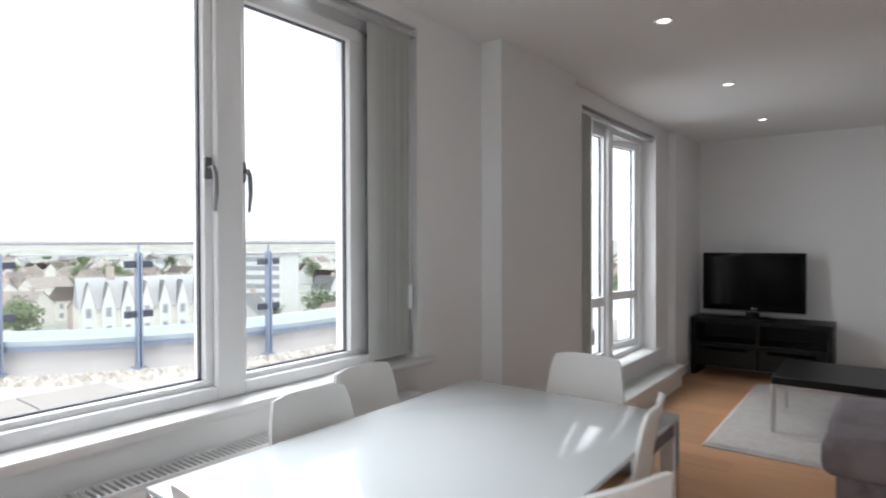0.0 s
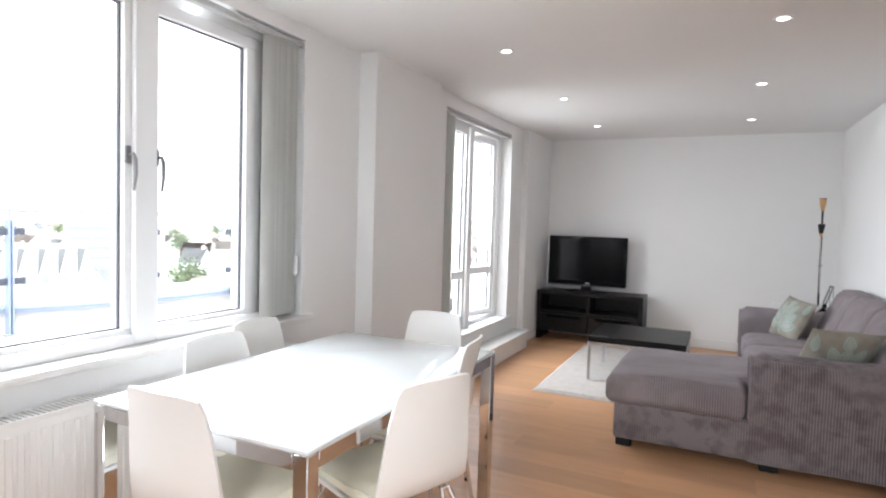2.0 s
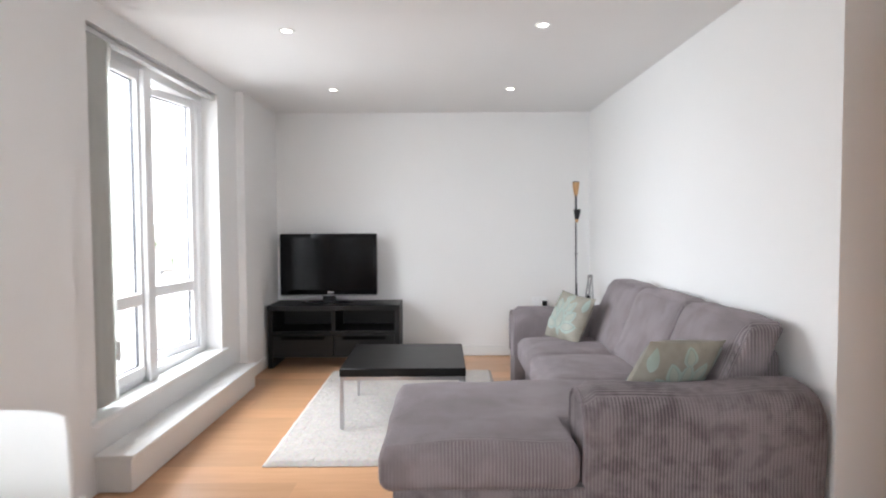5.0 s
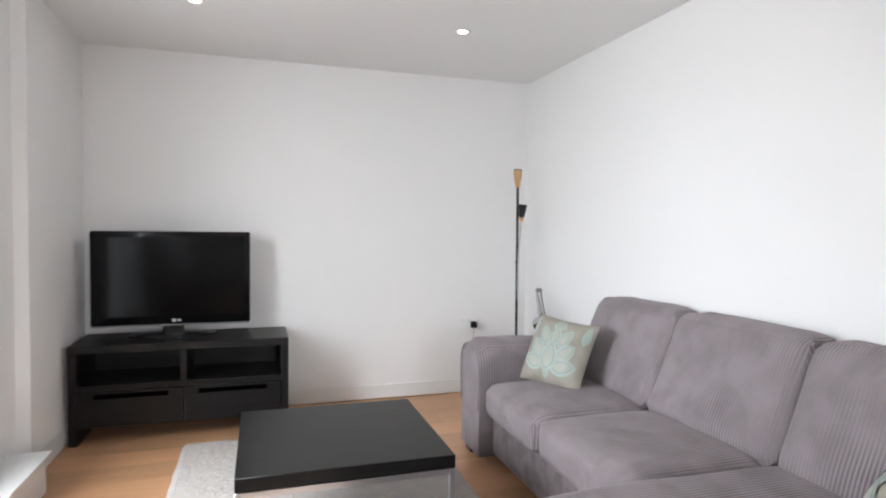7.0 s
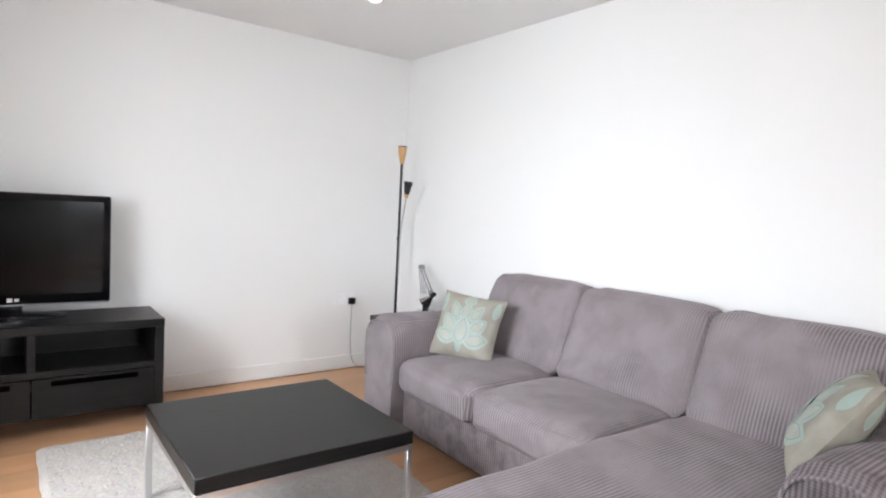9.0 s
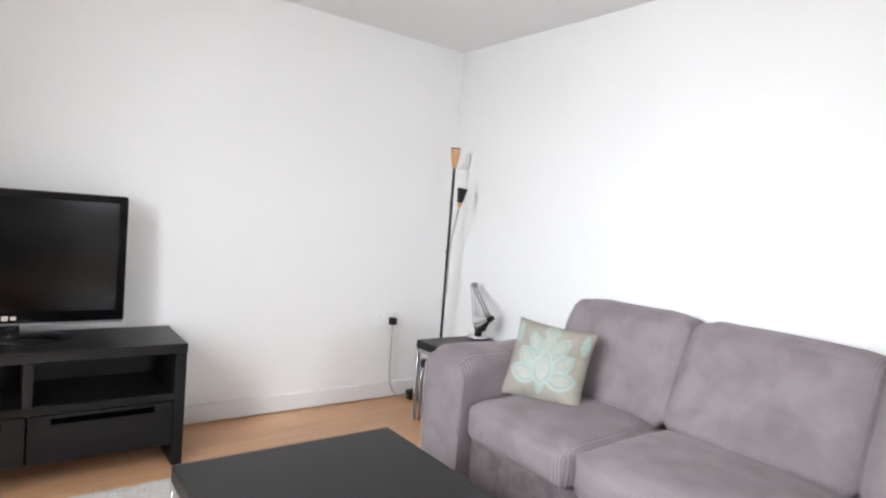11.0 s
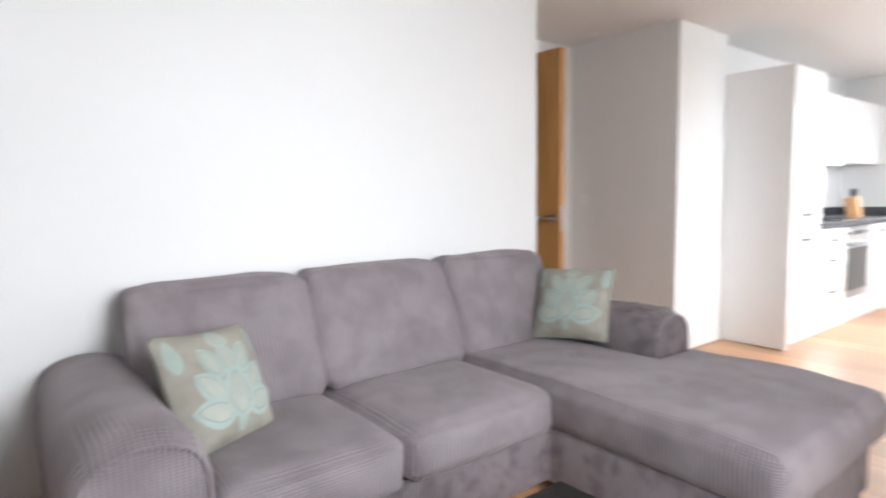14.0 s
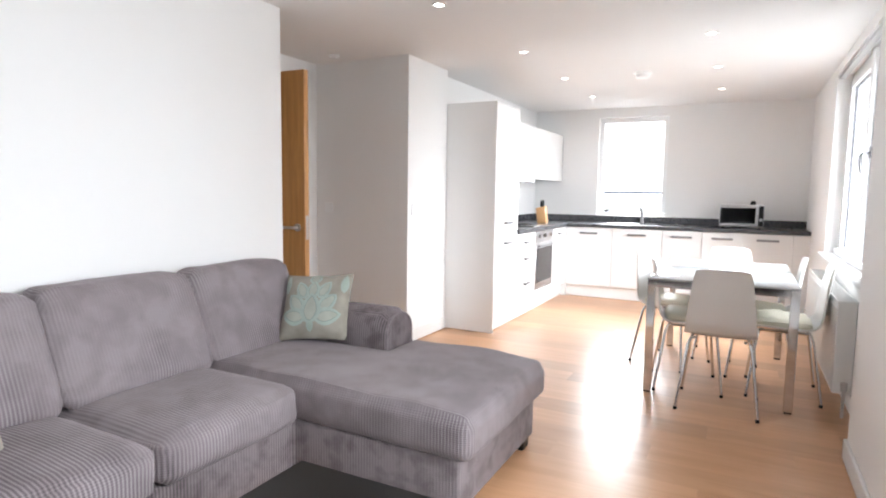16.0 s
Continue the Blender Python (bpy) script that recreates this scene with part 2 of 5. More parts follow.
M_CHAIR = mat("white_lacquer", (0.80, 0.79, 0.77), 0.3, var=0.02, scale=6, spec=0.45, fine=0.02)
M_PAD = mat("cream_leatherette", (0.84, 0.81, 0.67), 0.5, var=0.05, scale=9, bump=0.3, bump_scale=160)
M_SOFA = corduroy("grey_corduroy", (0.222, 0.19, 0.2), (0.272, 0.237, 0.249), 23)
# brushed nap patches, plus a darker tone that paints shade on the chaise-side arm
M_SOFAX = corduroy("grey_corduroy_brushed_shaded", (0.148, 0.124, 0.128), (0.225, 0.193, 0.2), 23, 0.34, 0.56, 15.0)
M_CUSHION = mat("cushion_linen", (0.315, 0.295, 0.25), 0.9, var=0.42, scale=11, bump=0.4, bump_scale=350, spec=0.15)
M_PETAL = mat("cushion_petal", (0.36, 0.375, 0.325), 0.5, var=0.22, scale=18, bump=0.3, bump_scale=200)
M_PETALEDGE = mat("cushion_petal_edge", (0.25, 0.30, 0.275), 0.6, var=0.15, scale=20)
M_PETALHALO = mat("cushion_petal_halo", (0.325, 0.39, 0.355), 0.6, var=0.3, scale=12, bump=0.3, bump_scale=240)
M_RUG = mat("shaggy_rug", (0.53, 0.495, 0.465), 1.0, var=0.14, scale=16, bump=1.0, bump_scale=90, spec=0.05, fine=0.25)
M_GLASS = clear_glass("window_glass")
M_GLASS2 = clear_glass("balustrade_glass", (0.93, 0.97, 0.97))
M_LAMP = glow("downlight_lamp", (1.0, 0.93, 0.82), 9.0)
M_PAVE = mat("terrace_paving", (0.40, 0.38, 0.355), 0.85, var=0.12, scale=6, bump=0.4, bump_scale=80)
M_PEBBLE = mat("pebbles", (0.46, 0.42, 0.36), 0.8, var=0.4, scale=40)
pn, plk = M_PEBBLE.node_tree.nodes, M_PEBBLE.node_tree.links
geo, tone = pn.new("ShaderNodeNewGeometry"), pn.new("ShaderNodeValToRGB")
tone.color_ramp.elements[0].color = (0.36, 0.32, 0.27, 1)
tone.color_ramp.elements[1].color = (0.66, 0.64, 0.60, 1)
plk.new(geo.outputs["Random Per Island"], tone.inputs["Fac"])
plk.new(tone.outputs["Color"], pn["Principled BSDF"].inputs["Base Color"])
M_RENDER = mat("parapet_render", (0.60, 0.59, 0.58), 0.9, var=0.1, scale=4, bump=0.3, bump_scale=60)
M_COPING = mat("coping_metal", (0.42, 0.50, 0.57), 0.4, metal=0.3, var=0.08, scale=5)
M_POST = mat("post_grey_blue", (0.29, 0.35, 0.46), 0.4, metal=0.3, var=0.1, scale=20)
M_CLAMP = mat("clamp_dark", (0.07, 0.08, 0.11), 0.4, metal=0.3, var=0.1, scale=20)
M_GROUND = mat("town_ground", (0.36, 0.37, 0.335), 0.95, var=0.5, scale=0.05)
M_HOUSE = [mat("house_wall_cream", (0.78, 0.75, 0.69), 0.9, var=0.15, scale=0.6), mat("house_wall_brick", (0.55, 0.47, 0.42), 0.9, var=0.2, scale=0.8), mat("house_wall_white", (0.72, 0.72, 0.70), 0.85, var=0.1, scale=0.5)]
M_ROOF = [mat("roof_slate", (0.47, 0.475, 0.485), 0.8, var=0.2, scale=1.5), mat("roof_clay", (0.42, 0.37, 0.34), 0.85, var=0.2, scale=1.5)]
M_PANE = mat("far_window", (0.34, 0.36, 0.39), 0.15, var=0.3, scale=0.8)
M_LEAF = mat("leaves", (0.18, 0.23, 0.12), 0.8, var=0.4, scale=1.2)
M_BARK = mat("bark", (0.12, 0.09, 0.06), 0.9, var=0.3, scale=3)

# ---- building blocks ----


def box(bm, x0, x1, y0, y1, z0, z1, r=0.0, seg=2):
    """A box with edges rounded by r, added to bm."""
    ret = bmesh.ops.create_cube(bm, size=1.0)
    vs = ret["verts"]
    for v in vs:
        v.co = Vector(((x0 + x1) / 2 + v.co.x * (x1 - x0), (y0 + y1) / 2 + v.co.y * (y1 - y0), (z0 + z1) / 2 + v.co.z * (z1 - z0)))
    if r > 0:
        es = list({e for v in vs for e in v.link_edges})
        bmesh.ops.bevel(bm, geom=es, offset=r, segments=seg, profile=0.5, affect='EDGES')
    return bm


def bx(x0, x1, y0, y1, z0, z1, r=0.0, seg=2):
    return box(bmesh.new(), x0, x1, y0, y1, z0, z1, r, seg)


def prism(bm, pts, z0, z1, r=0.0, seg=3):
    """An upright prism over a plan outline, edges rounded by r."""
    vs = [bm.verts.new((x, y, z0)) for x, y in pts]
    f = bm.faces.new(vs)
    ret = bmesh.ops.extrude_face_region(bm, geom=[f])
    top = [v for v in ret["geom"] if isinstance(v, bmesh.types.BMVert)]
    for v in top:
        v.co.z = z1
    bmesh.ops.recalc_face_normals(bm, faces=bm.faces[:])
    if r > 0:
        es = list({e for v in vs + top for e in v.link_edges})
        bmesh.ops.bevel(bm, geom=es, offset=r, segments=seg, profile=0.5, affect='EDGES')
    return bm


def tube(bm, pts, r, n=8):
    """A round bar along points; r is one radius or one for each point."""
    pts = [Vector(p) for p in pts]
    rs = r if isinstance(r, (list, tuple)) else [r] * len(pts)
    rings = []
    for i, p in enumerate(pts):
        d = (pts[min(i + 1, len(pts) - 1)] - pts[max(i - 1, 0)]).normalized()
        a = d.orthogonal().normalized() if abs(d.z) < 0.9 else d.cross(Vector((0, 1, 0))).normalized()
        b = d.cross(a)
        rings.append([bm.verts.new(p + rs[i] * (math.cos(2 * math.pi * k / n) * a + math.sin(2 * math.pi * k / n) * b)) for k in range(n)])
    for i in range(len(rings) - 1):
        best = min(range(n), key=lambda s: (rings[i + 1][s].co - rings[i][0].co).length)
        nx = rings[i + 1][best:] + rings[i + 1][:best]
        rings[i + 1] = nx
        for k in range(n):
            bm.faces.new((rings[i][k], rings[i][(k + 1) % n], nx[(k + 1) % n], nx[k]))
    bm.faces.new(rings[0][::-1])
    bm.faces.new(rings[-1])
    bmesh.ops.recalc_face_normals(bm, faces=bm.faces[:])
    return bm


def lathe(bm, profile, n=24, at=(0, 0, 0)):
    """A turned shape from (radius, height) pairs."""
    rings = []
    for r, z in profile:
        if r < 1e-5:
            rings.append([bm.verts.new((at[0], at[1], at[2] + z))])
        else:
            rings.append([bm.verts.new((at[0] + r * math.cos(2 * math.pi * k / n), at[1] + r * math.sin(2 * math.pi * k / n), at[2] + z)) for k in range(n)])
    for a, b in zip(rings, rings[1:]):
        for k in range(n):
            q = [a[k % len(a)], a[(k + 1) % len(a)], b[(k + 1) % len(b)], b[k % len(b)]]
            q = list(dict.fromkeys(q))
            if len(q) > 2:
                bm.faces.new(q)
    bmesh.ops.recalc_face_normals(bm, faces=bm.faces[:])
    return bm


def mesh_of(name, bm, material, smooth=False):
    me = bpy.data.meshes.new(name)
    bmesh.ops.recalc_face_normals(bm, faces=bm.faces[:])
    bm.to_mesh(me)
    bm.free()
    for m in (material if isinstance(material, (list, tuple)) else [material]):
        me.materials.append(m)
    if smooth:
        me.shade_smooth()
        me.set_sharp_from_angle(angle=radians(40))
    return me


def part(name, bm, material, parent, label="", smooth=True):
    """Links bm as one mesh under a thing or a part, in the parent's own axes."""
    ob = new(name, mesh_of(name, bm, material, smooth))
    ob.parent = parent
    if label:
        ob["label"] = label
    return ob


def thing(name, x, y, z, label, category, group="", rz=0):
    ob = new(name)
    ob.empty_display_size = 0.1
    ob.matrix_world = pose(x, y, z, 0, 0, rz)
    return tagged(ob, label, category, group)


def solid(name, bm, material, label, category, kind="structure", smooth=False):
    return tagged(new(name, mesh_of(name, bm, material, smooth)), label, category, "", kind)


def puffy(bm, x0, x1, y0, y1, z0, z1, r=0.05, puff=0.03, cuts=8, seed=0, lean=0.0, sag=0.0):
    """A stuffed cushion: a rounded block whose faces bulge and wrinkle a little; lean moves the top along x."""
    ret = bmesh.ops.create_cube(bm, size=2.0)
    vs = ret["verts"]
    es = list({e for v in vs for e in v.link_edges})
    bmesh.ops.subdivide_edges(bm, edges=es, cuts=cuts, use_grid_fill=True)
    c = Vector(((x0 + x1) / 2, (y0 + y1) / 2, (z0 + z1) / 2))
    h = Vector(((x1 - x0) / 2, (y1 - y0) / 2, (z1 - z0) / 2))
    for v in bm.verts:
        u = v.co.copy()
        p = Vector((math.copysign(abs(u.x) ** 0.5, u.x) * h.x, math.copysign(abs(u.y) ** 0.5, u.y) * h.y, math.copysign(abs(u.z) ** 0.5, u.z) * h.z))
        core = Vector([max(-h[i] + r, min(h[i] - r, p[i])) for i in range(3)])
        d = p - core
        if d.length > 1e-6:
            p = core + d.normalized() * min(r, d.length * 1.0 if d.length < r else r)
        bulge = [(1 - u[(i + 1) % 3] ** 2) * (1 - u[(i + 2) % 3] ** 2) for i in range(3)]
        for i in range(3):
            if abs(u[i]) > 0.98:
                p[i] += math.copysign(puff * bulge[i], u[i])
        q = Vector((u.x * 2.1 + seed * 7.3, u.y * 2.1 + seed * 3.1, u.z * 2.1))
        p += 0.008 * noise.noise_vector(q)
        if u.z > 0.98:
            p.z -= sag * bulge[2]
        p.x += lean * (p.z + h.z) / (2 * h.z)
        v.co = c + p
    return bm


def wall_with_hole(bm, axis, a0, a1, depth0, depth1, hole):
    """A wall along y (axis 'y', depth in x) or x (axis 'x', depth in y), with one opening (b0, b1, z0, z1)."""
    b0, b1, z0, z1 = hole
    spans = [(a0, b0, 0, H), (b1, a1, 0, H), (b0, b1, 0, z0), (b0, b1, z1, H)]
    for s0, s1, q0, q1 in spans:
        if s1 - s0 > 1e-4 and q1 - q0 > 1e-4:
            if axis == 'y':
                box(bm, depth0, depth1, s0, s1, q0, q1)
            else:
                box(bm, s0, s1, depth0, depth1, q0, q1)
    bmesh.ops.remove_doubles(bm, verts=bm.verts[:], dist=1e-5)
    return bm


# ---- the shell of the flat ----
solid("wall_north", bx(-1.76, 1.95, 7.08, 7.22, 0, H), M_WALL, "white painted living room wall behind the television", "wall")
bm = bmesh.new()
solid("wall_east", prism(bm, [(1.63, 7.08), (1.68, 3.62), (1.8, 3.62), (1.8, 7.08)], 0, H), M_WALL, "white painted living room wall behind the sofa", "wall")
solid("wall_hall_north", bx(1.8, 2.62, 3.62, 3.74, 0, H), M_WALL, "white painted hallway side wall", "wall")
solid("wall_hall_east", wall_with_hole(bmesh.new(), 'y', 2.3, 3.62, 2.5, 2.62, (2.5, 3.32, 0, 2.05)), M_WALL, "white hallway wall with a doorway", "wall")
solid("wall_pier", bx(1.57, 2.62, 1.62, 2.3, 0, H), M_WALL, "white boxed-out wall between hallway and kitchen", "wall")
solid("wall_kitchen_east", bx(1.7, 1.82, -1.42, 1.62, 0, H), M_WALL, "white painted kitchen wall behind the oven", "wall")
solid("wall_south", wall_with_hole(bmesh.new(), 'x', -1.76, 1.7, -1.42, -1.27, (0.02, 0.86, 0.98, 2.22)), M_WALL, "white kitchen wall with a window over the sink", "wall")
solid("wall_west_dining", wall_with_hole(bmesh.new(), 'y', -1.27, 3.08, -1.76, -1.47, (0.5, 2.56, 0.785, 2.26)), M_WALL, "white dining wall with a wide window", "wall")
solid("wall_west_pier", bx(-1.76, -1.35, 3.08, 3.97, 0, H), M_WALL, "white projecting pier between the windows", "wall")
solid("wall_west_living", wall_with_hole(bmesh.new(), 'y', 3.97, 6.17, -1.76, -1.42, (4.22, 5.79, 0.33, 2.225)), M_WALL, "white living room wall with a tall window", "wall")
solid("wall_west_corner", bx(-1.76, -1.36, 6.17, 7.08, 0, H), M_WALL, "white corner pier beside the television", "wall")
solid("wall_cupboard", bx(3.4, 3.5, 2.2, 3.74, 0, H), M_WALL, "plain white wall beyond the doorway", "wall")
solid("wall_cupboard_side", bx(2.62, 3.4, 2.18, 2.3, 0, H), M_WALL, "plain white side wall beyond the doorway", "wall")
solid("wall_cupboard_end", bx(2.62, 3.4, 3.62, 3.74, 0, H), M_WALL, "plain white end wall beyond the doorway", "wall")
solid("ceiling", bx(-1.76, 3.5, -1.42, 7.2, H, H + 0.15), M_CEIL, "flat white painted ceiling", "ceiling")


def skirting(name, x0, x1, y0, y1):
    solid(name, bx(x0, x1, y0, y1, 0.006, 0.105, 0.004, 1), M_TRIM, "white painted skirting board", "skirting board")


T = 0.015
skirting("baseboard", -1.34, 1.625, 7.08 - T, 7.08)
bm = prism(bmesh.new(), [(1.631 - T, 7.062), (1.651 - T, 5.7), (1.651, 5.7), (1.631, 7.062)], 0.006, 0.105)
solid("baseboard", bm, M_TRIM, "white painted skirting board", "skirting board")
skirting("baseboard", -1.36, -1.36 + T, 6.18, 7.06)
skirting("baseboard", -1.35, -1.35 + T, 3.08, 3.97)
skirting("baseboard", -1.47, -1.35 + T, 3.08 - T, 3.08)
skirting("baseboard", -1.47, -1.47 + T, -0.68, 3.06)
skirting("baseboard", 1.57 - T, 1.57, 1.63, 2.3 + T)
skirting("baseboard", 1.57, 2.5, 2.3, 2.3 + T)
skirting("baseboard", 1.69, 2.5, 3.62 - T, 3.62)

# ---- windows ----


def pane_frame(parent, name, y0, y1, z0, z1, x, w=0.055, d=0.06, glass=True, low=None):
    """A sash in the plane x: four bars and a pane."""
    wb = w if low is None else low
    bm = bmesh.new()
    box(bm, x - d, x, y0, y1, z0, z0 + wb, 0.003, 1)
    box(bm, x - d, x, y0, y1, z1 - w, z1, 0.003, 1)
    box(bm, x - d, x, y0, y0 + w, z0 + wb, z1 - w, 0.003, 1)
    box(bm, x - d, x, y1 - w, y1, z0 + wb, z1 - w, 0.003, 1)
    s = part(name, bm, M_PVC, parent)
    bm = bmesh.new()
    for a in ((y0 + w, y1 - w, z0 + wb, z0 + wb + 0.006), (y0 + w, y1 - w, z1 - w - 0.006, z1 - w), (y0 + w, y0 + w + 0.006, z0 + wb, z1 - w), (y1 - w - 0.006, y1 - w, z0 + wb, z1 - w)):
        box(bm, x - d * 0.7, x - d * 0.45, *a)
    part("seal", bm, M_SEAL, s)
    if glass:
        g = part("pane", bx(x - d * 0.6 - 0.004, x - d * 0.6, y0 + w + 0.002, y1 - w - 0.002, z0 + wb + 0.002, z1 - w - 0.002), M_GLASS, s, smooth=False)
        g.visible_shadow = False
    return s


def handle(parent, y, z, x):
    bm = bmesh.new()
    box(bm, x, x + 0.014, y - 0.014, y + 0.014, z - 0.035, z + 0.035, 0.004, 1)
    tube(bm, [(x + 0.01, y, z), (x + 0.04, y, z), (x + 0.05, y, z - 0.02), (x + 0.048, y + 0.004, z - 0.08), (x + 0.035, y + 0.006, z - 0.14)], [0.008, 0.008, 0.009, 0.008, 0.005])
    part("window_handle", bm, M_GREYMETAL, parent, "brushed steel espagnolette handle")


win = thing("window_1", -1.6, 1.57, 0.8, "wide white plastic casement window above the radiator", "window")
win["kind"] = "structure"
win.matrix_world = pose(0, 0, 0)
bm = bmesh.new()
FX = -1.58
for a in ((0.5, 2.56, 0.785, 0.82), (0.5, 2.56, 2.2, 2.26), (0.5, 0.56, 0.82, 2.2), (2.288, 2.34, 0.82, 2.2)):
    box(bm, FX - 0.09, FX + 0.004, *a, 0.005, 1)
box(bm, FX - 0.09, FX + 0.018, 1.6405, 1.6845, 0.821, 2.199)
box(bm, FX + 0.0225, FX + 0.05, 1.611, 1.711, 0.7915, 2.215, 0.004, 1)
box(bm, FX + 0.0225, FX + 0.0492, 0.5, 1.6095, 0.7915, 0.836, 0.002, 1)
box(bm, FX + 0.0225, FX + 0.0492, 1.7125, 2.34, 0.7915, 0.836, 0.002, 1)
for a in ((0.5, 0.585, 0.8405, 2.179), (1.615, 1.71, 0.8405, 2.179), (2.262, 2.34, 0.8405, 2.179), (0.5, 2.34, 0.785, 0.84), (0.5, 2.34, 2.1795, 2.26)):
    box(bm, FX - 0.1, FX - 0.042, *a)
box(bm, FX - 0.07, FX - 0.03, 2.34, 2.56, 0.82, 2.2)
part("window_frame", bm, M_PVC, win)
sash = pane_frame(win, "sash", 0.5605, 1.64, 0.8205, 2.198, FX + 0.02, low=0.034)
handle(sash, 1.594, 1.55, FX + 0.02)
sash = pane_frame(win, "sash", 1.685, 2.2875, 0.8205, 2.198, FX + 0.02, low=0.034)
handle(sash, 1.722, 1.55, FX + 0.02)
part("window_sill", bx(-1.575, -1.425, 0.42, 2.63, 0.76, 0.791, 0.008, 2), M_TRIM, win, "white gloss window board")

win = thing("window_2", 0, 0, 0, "tall white casement window, one sash ajar", "window")
win["kind"] = "structure"
bm = bmesh.new()
FX = -1.54
for a in ((4.22, 5.79, 0.33, 0.395), (4.22, 5.79, 2.16, 2.225), (4.22, 4.345, 0.395, 2.16), (5.70, 5.79, 0.395, 2.16)):
    box(bm, FX - 0.09, FX + 0.004, *a, 0.004, 1)
box(bm, FX - 0.09, FX + 0.018, 4.905, 4.955, 0.396, 2.159)
box(bm, FX + 0.0225, FX + 0.05, 4.872, 4.962, 0.3565, 2.17, 0.004, 1)
for a in ((4.22, 4.37, 0.416, 2.139), (4.885, 4.97, 0.416, 2.139), (4.22, 4.97, 0.33, 0.4155), (4.22, 4.97, 2.1395, 2.225)):
    box(bm, FX - 0.1, FX - 0.042, *a)
part("window_frame", bm, M_PVC, win)
sash = pane_frame(win, "sash", 4.3455, 4.9045, 0.3955, 2.1595, FX + 0.02)
part("transom", bx(FX - 0.03, FX + 0.022, 4.401, 4.849, 0.81, 0.88, 0.005, 1), M_PVC, sash)
sash = pane_frame(win, "sash", 4.956, 5.699, 0.397, 2.158, FX - 0.012, 0.05)
part("transom", bx(FX - 0.062, FX - 0.01, 5.007, 5.648, 0.81, 0.88, 0.005, 1), M_PVC, sash)
handle(sash, 4.98, 1.3, FX - 0.012)
hinge = Vector((FX - 0.03, 5.695, 0))
sash.matrix_basis = Matrix.Translation(hinge) @ Matrix.Rotation(radians(-11), 4, 'Z') @ Matrix.Translation(-hinge)
part("window_sill", bx(-1.535, -1.385, 4.17, 5.85, 0.325, 0.356, 0.008, 2), M_TRIM, win, "white gloss window board")

win = thing("window_3", 0, 0, 0, "white kitchen window above the sink", "window")
win["kind"] = "structure"
bm = bmesh.new()
for a in ((0.02, 0.86, 0.98, 1.03), (0.02, 0.86, 2.16, 2.22), (0.02, 0.08, 1.03, 2.16), (0.80, 0.86, 1.03, 2.16)):
    box(bm, a[0], a[1], -1.40, -1.34, a[2], a[3], 0.005, 1)
part("window_frame", bm, M_PVC, win)
g = part("pane", bx(0.08, 0.80, -1.373, -1.369, 1.03, 2.16), M_GLASS, win, smooth=False)
g.visible_shadow = False
part("window_sill", bx(0.0, 0.88, -1.34, -1.255, 0.965, 0.99, 0.006, 2), M_TRIM, win)


def blind(name, x, y0, y1, z0, z1, track0, track1, n, label):
    """Vertical blind drawn back into a stack, under its track."""
    b = thing(name, x, (y0 + y1) / 2, z0, label, "blind", "window blinds")
    m = b.matrix_world.inverted()
    bm = box(bmesh.new(), x - 0.022, x + 0.022, track0, track1, z1, z1 + 0.028, 0.004, 1)
    bm.transform(m)
    part("track", bm, M_TRACK, b, "grey aluminium head rail")
    for i in range(n):
        y = y0 + (y1 - y0) * (i + 0.5) / n
        a = radians(30 + 7 * math.sin(i * 2.3))
        bm = bmesh.new()
        w = 0.044
        col = []
        for k in range(5):
            u = -1 + k / 2
            off = 0.007 * (1 - u * u)
            px, py = u * w * math.sin(a) + off * math.cos(a), u * w * math.cos(a) - off * math.sin(a)
            col.append((x + px * 0.85, y + py * 0.8, 0))
        lo = [bm.verts.new((p[0], p[1], z0 + 0.01)) for p in col]
        hi = [bm.verts.new((p[0], p[1], z1)) for p in col]
        for k in range(4):
            bm.faces.new((lo[k], lo[k + 1], hi[k + 1], hi[k]))
        bmesh.ops.solidify(bm, geom=bm.faces[:], thickness=0.0015)
        bm.transform(m)
        part("slat", bm, M_BLIND, b)
    bm = tube(bmesh.new(), [(x + 0.03, y1 + 0.012, z1), (x + 0.03, y1 + 0.012, z0 + 0.32)], 0.0025, 6)
    lathe(bm, [(0, 0.12), (0.011, 0.11), (0.013, 0.02), (0, 0)], 10, (x + 0.03, y1 + 0.012, z0 + 0.2))
    bm.transform(m)
    part("chain", bm, M_TRIM, b)
    return b


blind("vertical_blind", -1.5, 2.315, 2.495, 0.805, 2.222, 0.52, 2.57, 11, "grey vertical blind drawn aside at the dining window")
blind("vertical_blind", -1.457, 4.275, 4.415, 0.372, 2.182, 4.225, 5.785, 9, "grey vertical blind drawn aside at the tall window")

led = thing("window_ledge", -1.4, 5.1, 0, "low white boxed ledge along the tall window", "ledge")
led["kind"] = "structure"
part("box", bx(-1.42 + 1.4, -1.255 + 1.4, 4.2 - 5.1, 6.02 - 5.1, 0.006, 0.165), M_TRIM, led)
part("top_board", bx(-1.42 + 1.4, -1.235 + 1.4, 4.18 - 5.1, 6.04 - 5.1, 0.166, 0.19, 0.005, 2), M_TRIM, led)

